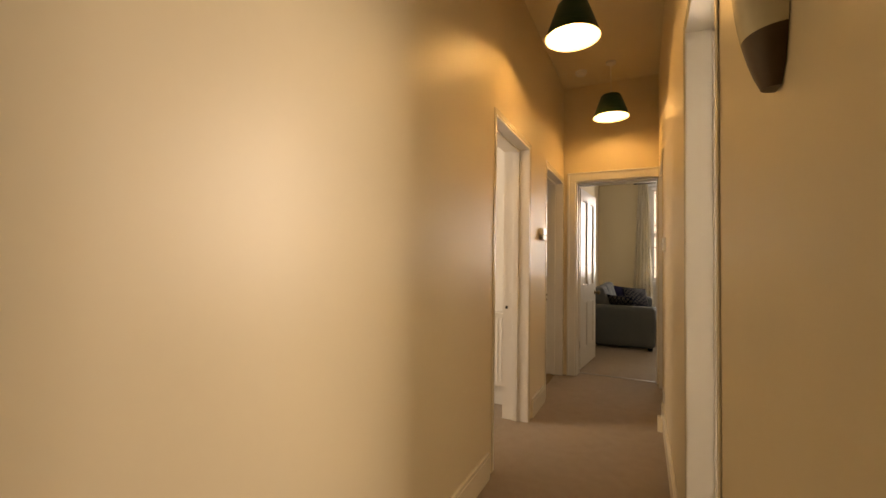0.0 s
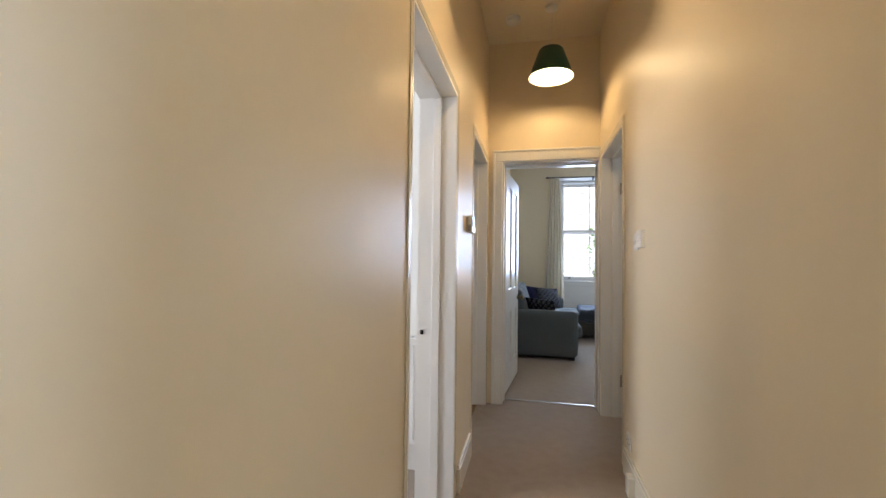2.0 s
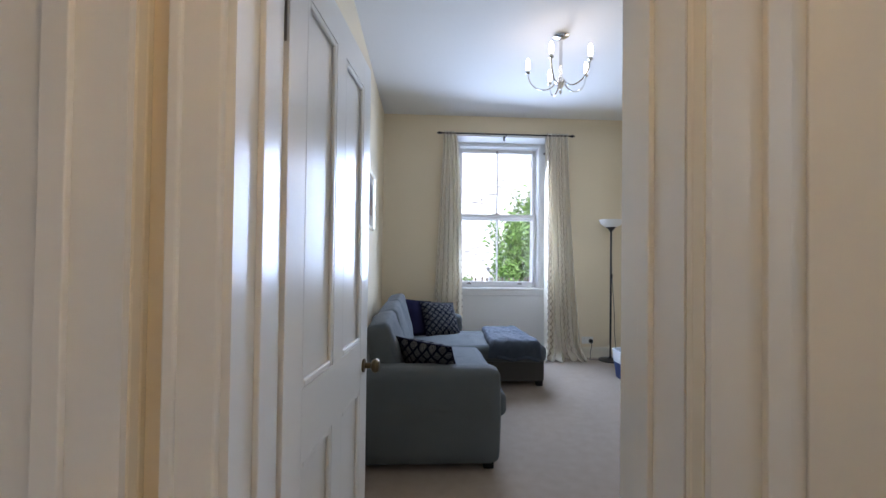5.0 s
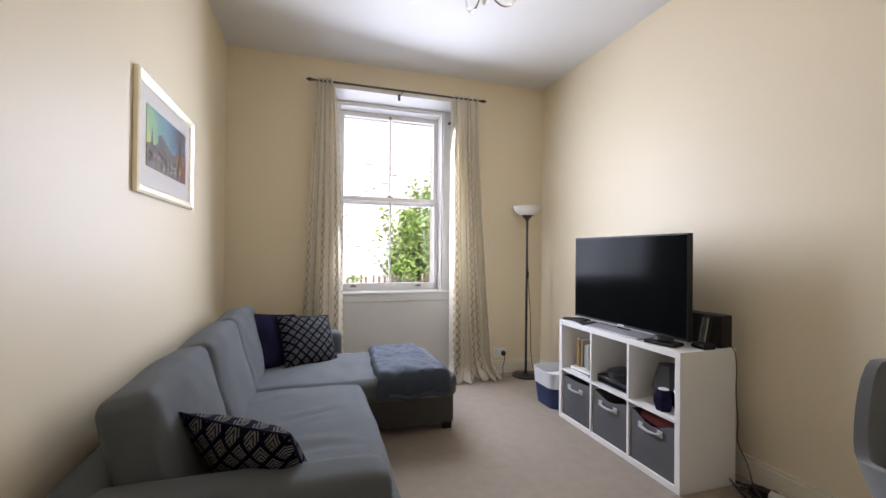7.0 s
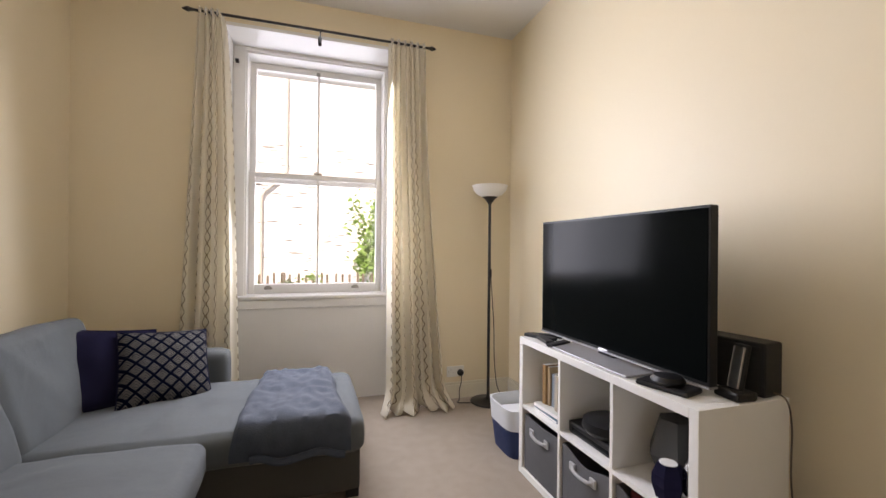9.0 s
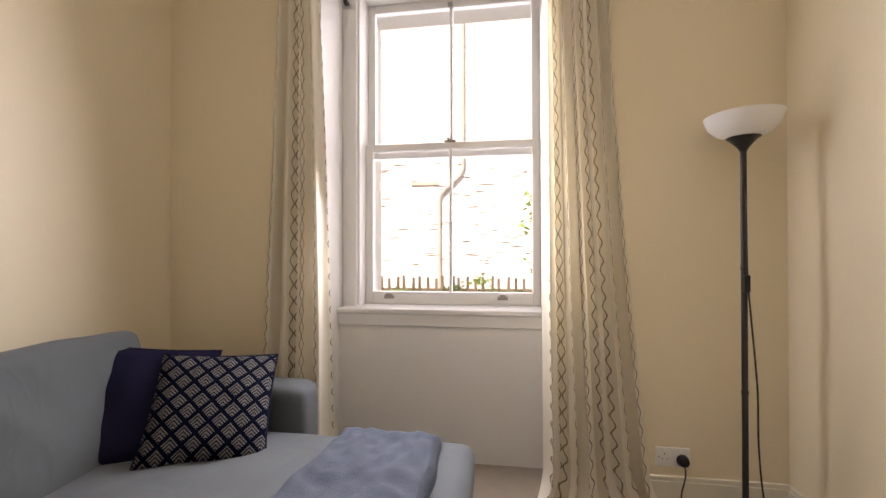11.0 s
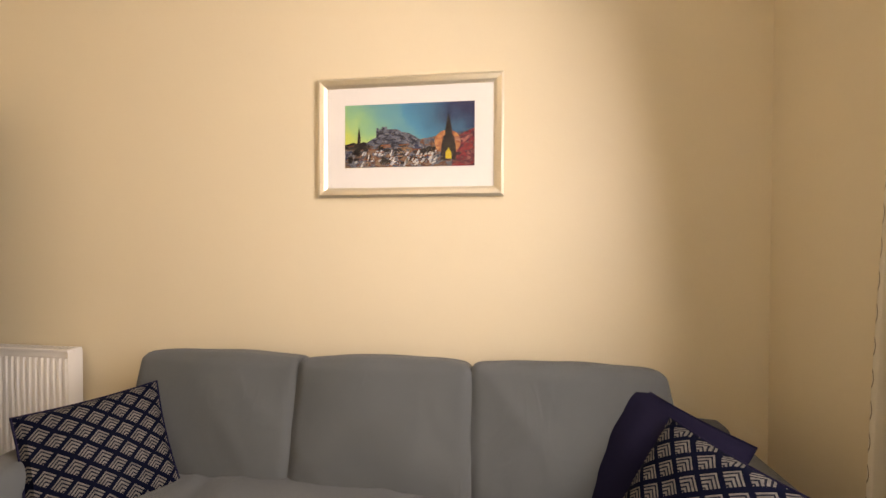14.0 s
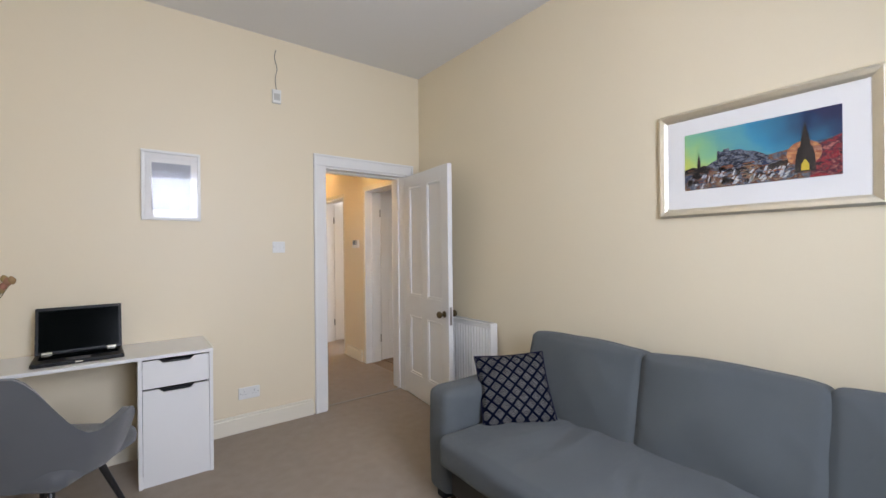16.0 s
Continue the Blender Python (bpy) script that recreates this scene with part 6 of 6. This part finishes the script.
# ---- things: the front room ----
radiator("white panel radiator below the black framed picture", (-0.168, -1.20, 0.178), 180, 1.18, 0.57)
fp = thing("framed_picture", "black framed seascape print above the radiator", "picture", (-0.853, -1.2015, 1.570), -90)
picture_frame(fp, 0.70, 0.55, 0.026, 0.018, BLACK_WOOD)
part("backing", box(0, 0.005, -0.335, 0.335, -0.26, 0.26), PAPER, fp, "white mount board")
seap = part("print", box(0.005, 0.0065, -0.26, 0.26, -0.195, 0.21), patch_material("grey_blue_shore", [(0.02, 0.018, 0.03), (0.16, 0.13, 0.16), (0.05, 0.04, 0.055), (0.30, 0.26, 0.31), (0.07, 0.055, 0.07)], 11), fp, "grey-blue shore scene")
part("sky_band", box(0.0065, 0.0075, -0.26, 0.26, 0.125, 0.21), patch_material("pale_sea_sky", [(0.10, 0.14, 0.24), (0.26, 0.32, 0.42), (0.14, 0.18, 0.28)], 7), seap)
part("sea_band", box(0.0065, 0.0075, -0.26, 0.26, 0.065, 0.125), patch_material("grey_sea", [(0.28, 0.34, 0.45), (0.40, 0.45, 0.52)], 8), seap)
plate("light_switch", "white light switch plate inside the front room", (-0.185, -1.20, 1.30), 180, 0.06, 0.086, 1)
for x in (-0.42, -0.95, -1.06):
    hk = thing("hanger", "bent wire hanger hooked over the radiator", "hanger", (x, -1.20, -0.039), group="wire hangers")
    part("wire", tube(curve_points([(0.0, -0.02, 0.806), (0.0, -0.1, 0.806), (0.015, -0.105, 0.76), (0.02, -0.106, 0.66), (0.0, -0.107, 0.625), (-0.03, -0.106, 0.66), (-0.02, -0.104, 0.70)], 6), 0.003, 6), STEEL, hk, "", True)
vb_ = thing("valve_cluster", "dark metal pipe fittings by the radiator", "pipe fittings", (-0.175, -1.28, 0))
part("fitting", lathe([(0.02, 0.0), (0.02, 0.05), (0.012, 0.06), (0.018, 0.10), (0.006, 0.12)], 12), STEEL, vb_, "", True)

# ---- things: the kitchen ----
ku, kc, kcw, kch = cube_unit("white laminate cube shelf unit in the kitchen", (-1.62, 1.235, 0), 90, 2, 3, 0.742, 1.08, 0.305)
KM = pose(-1.62, 1.235, 0, 0, 0, 90)
for j in range(2):
    for i in range(2):
        x, z = kc[j][i]
        fabric_bin("grey fabric drawer in the kitchen shelf", KM @ pose(x + 0.006, 0.01, z), kcw - 0.012, kch - 0.03, 0.28, 0.006, material("warm_grey_fabric", (0.22, 0.21, 0.20), 0.9, vary=0.1, scale=15, bump=0.4, bump_scale=420), STRAP, "fabric drawers in the kitchen")
mw = thing("microwave", "black microwave oven on top of the shelf", "microwave", (-1.60, 1.30, 1.08), 90)
part("case", box(0, 0.48, 0.0, 0.30, 0.012, 0.27, 0.006), BLACK, mw)
part("door", box(0.10, 0.385, -0.012, 0.0, 0.025, 0.262, 0.004), BLACK, mw)
part("door_glass", box(0.125, 0.365, -0.0135, -0.012, 0.045, 0.24), SCREEN, mw, "dark mirror glass")
part("control_panel", box(0.39, 0.475, -0.012, 0.0, 0.025, 0.262, 0.003), BLACK, mw)
for k in range(4):
    part("button", box(0.41, 0.455, -0.014, -0.012, 0.11 + k * 0.03, 0.122 + k * 0.03), WPLASTIC, mw)
part("dial", moved(lathe([(0.016, 0), (0.014, 0.012), (0.003, 0.013)], 14), Matrix.Translation((0.432, -0.012, 0.07)) @ Matrix.Rotation(radians(90), 4, "X")), SILVER, mw, "", True)
part("label", box(0.02, 0.085, -0.001, 0.0, 0.13, 0.20), PAPER, mw, "white paper label")
for k in range(2):
    part("foot", box(0.04 + 0.37 * k, 0.07 + 0.37 * k, 0.04, 0.26, 0, 0.013), BLACK, mw)
bt = thing("bottle", "small dark bottle standing on the microwave", "bottle", (-1.72, 1.37, 1.35))
part("glass", lathe([(0.018, 0), (0.018, 0.035), (0.008, 0.05), (0.008, 0.07)], 12), BLACK, bt, "", True)
part("cap", lathe([(0.009, 0.07), (0.009, 0.085)], 12), BLACK, bt, "", True)
for i, (bx_, lab) in enumerate(((0.11, "small chrome kitchen scales on the shelf"), (0.06, "small white and black grinder on the shelf"))):
    g_ = thing("kitchen_gadget", lab, "gadget")
    g_.matrix_basis = KM @ pose(kc[2][i][0] + bx_, 0.10, kc[2][i][1])
    part("stand", lathe([(0.04, 0), (0.045, 0.02), (0.02, 0.05), (0.025, 0.12), (0.02, 0.15)], 14), SILVER if i == 0 else BLACK, g_, "", True)
    part("head", lathe([(0.02, 0.15), (0.05, 0.17), (0.05, 0.19), (0.01, 0.20)], 14), SILVER if i == 0 else WPLASTIC, g_, "", True)
for k, (y, h, d) in enumerate(((2.02, 0.56, 0.15), (2.19, 0.60, 0.17))):
    bn = thing("kitchen_bin", "tall dark steel kitchen bin on the floor", "bin", (-1.78, y, 0), group="kitchen bins")
    part("body", box(-0.12, 0.14, 0, d - 0.01, 0.0, h, 0.015), material("dark_steel", (0.08, 0.08, 0.085), 0.25, 0.8, vary=0.15, scale=4), bn)
    part("lid", box(-0.125, 0.145, -0.003, d - 0.007, h, h + 0.03, 0.01), BLACK, bn, "black plastic lid")
    part("pedal", box(0.14, 0.16, 0.04, 0.09, 0.01, 0.02, 0.002), BLACK, bn)
    if k == 0:
        part("bag", box(0.135, 0.15, 0.01, 0.12, h - 0.08, h - 0.01, 0.005), PAPER, bn, "white bag edge")
plate("power_socket", "white power socket low on the kitchen wall", (-1.93, 3.15, 0.30), -90, 0.146, 0.086, 0, 2)
kl = thing("paper_lantern", "round white paper lantern hanging in the kitchen", "pendant lamp", (-1.0, 2.6, 2.12))
lb = lathe([(0.05, -0.19)] + [(0.20 * math.cos(a) + (0.003 if k % 2 else 0), 0.20 * math.sin(a)) for k, a in enumerate([radians(-72 + 8 * i) for i in range(19)])] + [(0.05, 0.19)], 28)
part("paper_globe", lb, glowing("lit_rice_paper", (1.0, 0.80, 0.52), 0.9), kl, "", True)
part("flex", tube([(0, 0, 0.19), (0, 0, 0.73)], 0.003, 6), WPLASTIC, kl)
kch_ = thing("kitchen_chair", "black plastic kitchen chair with slim metal legs", "chair", (-0.55, 2.2, 0), 30)
part("seat", moved(soft_box(0.42, 0.42, 0.05, 0.02, 6), pose(0, 0, 0.44)), BLACK, kch_, "", True)
part("backrest", moved(soft_box(0.40, 0.04, 0.36, 0.018, 6), pose(0, 0.20, 0.56, -8, 0, 0)), BLACK, kch_, "", True)
for sx in (-1, 1):
    part("back_post", tube([(sx * 0.16, 0.19, 0.45), (sx * 0.16, 0.22, 0.75)], 0.01, 8), STEEL, kch_)
    for sy in (-1, 1):
        part("leg", tube([(sx * 0.17, sy * 0.17, 0.45), (sx * 0.21, sy * 0.22, 0)], 0.011, 8), STEEL, kch_)

# ---- outside the window ----
STONE = material("pale_sandstone", (0.74, 0.77, 0.82), 0.9, vary=0.2, scale=6, bump=0.4, bump_scale=30, random_tint=0.10)
MORTAR = material("pale_lime_mortar", (0.66, 0.68, 0.71), 0.95, vary=0.1, scale=12, bump=0.5, bump_scale=60)
FENCE = material("weathered_fence_timber", (0.13, 0.11, 0.085), 0.85, vary=0.25, scale=14, bump=0.5, bump_scale=80, random_tint=0.2)
LEAF = material("garden_leaf", (0.15, 0.29, 0.07), 0.55, vary=0.5, scale=3.0, random_tint=0.2)
BARK = material("tree_bark", (0.10, 0.075, 0.05), 0.9, vary=0.3, scale=20, bump=0.8, bump_scale=50)
FAC_Y = 12.0
facade = thing("stone_building", "tall pale sandstone building across the garden", "building", (0, FAC_Y, -0.25))
part("wall", box(-14, 16, 0.035, 6, 0, 9.5), MORTAR, facade)
part("roof", moved(box(-14.3, 16.3, -0.2, 6.3, 0, 0.35, 0.05), pose(0, 0, 9.5)), material("grey_slate", (0.12, 0.12, 0.13), 0.7, vary=0.2, scale=4), facade)
part("drainpipe", bx(tube([(0.33, -0.06, 0), (0.33, -0.06, 2.66), (0.40, -0.06, 2.80), (0.80, -0.06, 3.16), (0.89, -0.06, 3.32), (0.89, -0.06, 9.4)], 0.038, 10), -0.36, 0.30, -0.02, 0.05, 2.98, 3.06), material("grey_painted_pipe", (0.40, 0.39, 0.37), 0.6, vary=0.15), facade, "grey drainpipe with a bend", True)
fence = thing("picket_fence", "weathered timber picket fence along the garden", "fence", (0, 8.8, -0.25))
fp_mesh = bmesh.new()
bx(fp_mesh, -0.035, 0.035, -0.012, 0.012, 0, 0.98)
tip = [v for v in fp_mesh.verts if v.co.z > 0.9]
for v in tip:
    v.co.x *= 0.55
first = part("picket", fp_mesh, FENCE, fence)
k = 0
xx = -5.0
first.location = (xx, 0, 0.02)
while xx < 7.0:
    xx += 0.125
    k += 1
    q = first.copy()
    scene.collection.objects.link(q)
    q.parent = fence
    q.location = (xx, 0.004 * math.sin(k * 1.7), 0.02 + 0.02 * math.sin(k * 2.3) + 0.01 * math.cos(k * 5.1))
    q.rotation_euler = (0, 0.02 * math.sin(k * 3.7), 0)
for z in (0.25, 0.75):
    part("rail", box(-5.1, 7.1, 0.013, 0.05, z, z + 0.07), FENCE, fence)
for x in range(-5, 8, 2):
    part("post", box(x - 0.04, x + 0.04, 0.05, 0.13, 0, 1.02, 0.01), FENCE, fence)


def leaf_cloud(count, centre, radii, seed, size=0.06, solid=0.35):
    """Many small folded leaves in uneven clumps."""
    r = random.Random(seed)
    clumps = []
    for _ in range(max(6, count // 90)):
        a, b, c = r.gauss(0, 0.48), r.gauss(0, 0.48), r.gauss(0, 0.48)
        clumps.append((centre[0] + radii[0] * a, centre[1] + radii[1] * b, centre[2] + radii[2] * c, r.uniform(0.18, 0.38)))
    verts, faces = [], []
    for _ in range(count):
        cx, cy, cz, cr = r.choice(clumps)
        p = Vector((cx + r.gauss(0, cr * radii[0] * 0.55), cy + r.gauss(0, cr * radii[1] * 0.55), max(-0.22, cz + r.gauss(0, cr * radii[2] * 0.55))))
        m = Euler((r.uniform(-1.2, 1.2), r.uniform(-1.2, 1.2), r.uniform(0, 6.28))).to_matrix()
        s = size * r.uniform(0.6, 1.3)
        b = len(verts)
        for q in ((0, -s, 0), (s * 0.45, 0, 0.15 * s), (0, s, 0), (-s * 0.45, 0, 0.15 * s)):
            verts.append(p + m @ Vector(q))
        faces += [(b, b + 1, b + 2), (b, b + 2, b + 3)]
    me = bpy.data.meshes.new("leaves")
    me.from_pydata(verts, [], faces)
    return me


def shrub(name, label, at, radii, count, seed, trunk=None, size=0.06):
    t = thing(name, label, name.replace("_", " "), (at[0], at[1], -0.25))
    cen = (0, 0, at[2] + 0.25)
    lv = new("crown", leaf_cloud(count, cen, radii, seed, size))
    lv.data.materials.append(LEAF)
    lv.parent = t
    r = random.Random(seed)
    h = trunk or at[2]
    part("trunk", tube(curve_points([(0, 0, 0), (0.05, 0, h * 0.4), (0.0, 0.05, h * 0.8), (0.04, 0, h + radii[2] * 0.5)], 5), 0.05 if trunk else 0.02, 8, taper=0.012), BARK, t, "", True)
    for k in range(7):
        a = k * 0.9 + r.random()
        z0 = h * r.uniform(0.4, 0.9)
        part("limb", tube(curve_points([(0.02, 0, z0), (radii[0] * 0.4 * math.cos(a), radii[1] * 0.4 * math.sin(a), z0 + radii[2] * 0.3), (radii[0] * 0.8 * math.cos(a), radii[1] * 0.8 * math.sin(a), z0 + radii[2] * r.uniform(0.4, 0.9))], 4), 0.018, 6, taper=0.004), BARK, t, "", True)
    return t


shrub("tree", "leafy green garden tree beyond the fence", (3.35, 10.2, 1.45), (0.74, 0.5, 1.25), 9500, 3, trunk=1.2, size=0.075)
for k, (x, w) in enumerate(((-0.9, 0.75), (0.3, 0.7), (1.3, 0.55), (2.3, 0.6))):
    shrub("garden_bush", "low green bush along the picket fence", (x, 8.5 - 0.05 * k, 0.26), (w * 1.15, 0.22, 0.26), 4200, 20 + k, size=0.032)

# ---- pieces of walls and floors ----
# kitchen floor planks
pl_mesh = bpy.data.meshes.new("plank")
pm = box(0, 0.186, 0, 1.19, -0.008, 0.0)
pm.to_mesh(pl_mesh)
pm.free()
pl_mesh.materials.append(WOOD)
kfl = bpy.data.objects["floor_kitchen"]
rnd2 = random.Random(11)
for i in range(9):
    x = -1.905 + i * 0.19
    y = -1.06 - rnd2.uniform(0, 1.0)
    while y < 4.45:
        y0 = max(y, -1.06)
        o = new("plank", pl_mesh)
        o.parent = kfl
        o.location = (x, y0, 0)
        o.scale = (1, max(0.05, min(y + 1.19, 4.49) - y0) / 1.19, 1)
        y += 1.194

# stones of the building opposite
rnd3 = random.Random(7)
forms = []
for k in range(6):
    sm = box(-0.5, 0.5, 0.028, 0.06, -0.5, 0.5)
    for v in sm.verts:
        if v.co.y < 0.04:
            v.co.x *= rnd3.uniform(0.93, 0.985)
            v.co.z *= rnd3.uniform(0.86, 0.96)
            v.co.y += rnd3.uniform(-0.008, 0.008)
    me = bpy.data.meshes.new("stone")
    sm.to_mesh(me)
    sm.free()
    me.materials.append(STONE)
    forms.append(me)
placed = 0
rest_v, rest_f = [], []
z = 0.15
while z < 7.6:
    h = rnd3.uniform(0.12, 0.24)
    x = -6.0 + rnd3.uniform(0, 0.3)
    while x < 9.0:
        w = rnd3.uniform(0.22, 0.62)
        near = -1.2 < x < 3.4 and 1.0 < z < 4.6
        if near and placed < 300:
            o = new("stone", rnd3.choice(forms))
            o.parent = facade
            o.location = (x + w / 2, 0.0, z + h / 2)
            o.scale = (w - 0.02, 1, h - 0.018)
            placed += 1
        else:
            b = len(rest_v)
            x0, x1, z0, z1 = x + 0.01, x + w - 0.01, z + 0.009, z + h - 0.009
            j = 0.03 + rnd3.uniform(-0.008, 0.008)
            rest_v += [(x0 + 0.01, j, z0 + 0.01), (x1 - 0.01, j, z0 + 0.01), (x1 - 0.01, j, z1 - 0.01), (x0 + 0.01, j, z1 - 0.01), (x0, 0.065, z0), (x1, 0.065, z0), (x1, 0.065, z1), (x0, 0.065, z1)]
            rest_f += [(b, b + 1, b + 2, b + 3), (b, b + 4, b + 5, b + 1), (b + 1, b + 5, b + 6, b + 2), (b + 2, b + 6, b + 7, b + 3), (b + 3, b + 7, b + 4, b)]
        x += w
    z += h
rest = bpy.data.meshes.new("stonework")
rest.from_pydata(rest_v, [], rest_f)
rest.materials.append(STONE)
sw = new("stonework", rest)
sw.parent = facade
tagged(sw, kind="stuff")
gaps_v, gaps_f = [], []
for k in range(150):
    x, z = rnd3.uniform(-2.2, 4.4), rnd3.uniform(0.9, 4.0)
    w, h = rnd3.uniform(0.08, 0.40), rnd3.uniform(0.006, 0.020)
    b, tilt = len(gaps_v), rnd3.uniform(-0.02, 0.02)
    for y in (0.012, 0.066):
        gaps_v += [(x, y, z), (x + w * 0.4, y, z - h * 0.5 + tilt), (x + w, y, z + tilt), (x + w * 0.6, y, z + h * 0.6 + tilt)]
    gaps_f += [(b, b + 1, b + 2, b + 3), (b, b + 4, b + 5, b + 1), (b + 1, b + 5, b + 6, b + 2), (b + 2, b + 6, b + 7, b + 3), (b + 3, b + 7, b + 4, b)]
gaps = bpy.data.meshes.new("open_joints")
gaps.from_pydata(gaps_v, [], gaps_f)
gaps.materials.append(material("dark_weathered_joint", (0.035, 0.033, 0.03), 0.95, vary=0.3, scale=10))
gj = new("open_joints", gaps)
gj.parent = facade
tagged(gj, "dark open joints between the stones", kind="stuff")
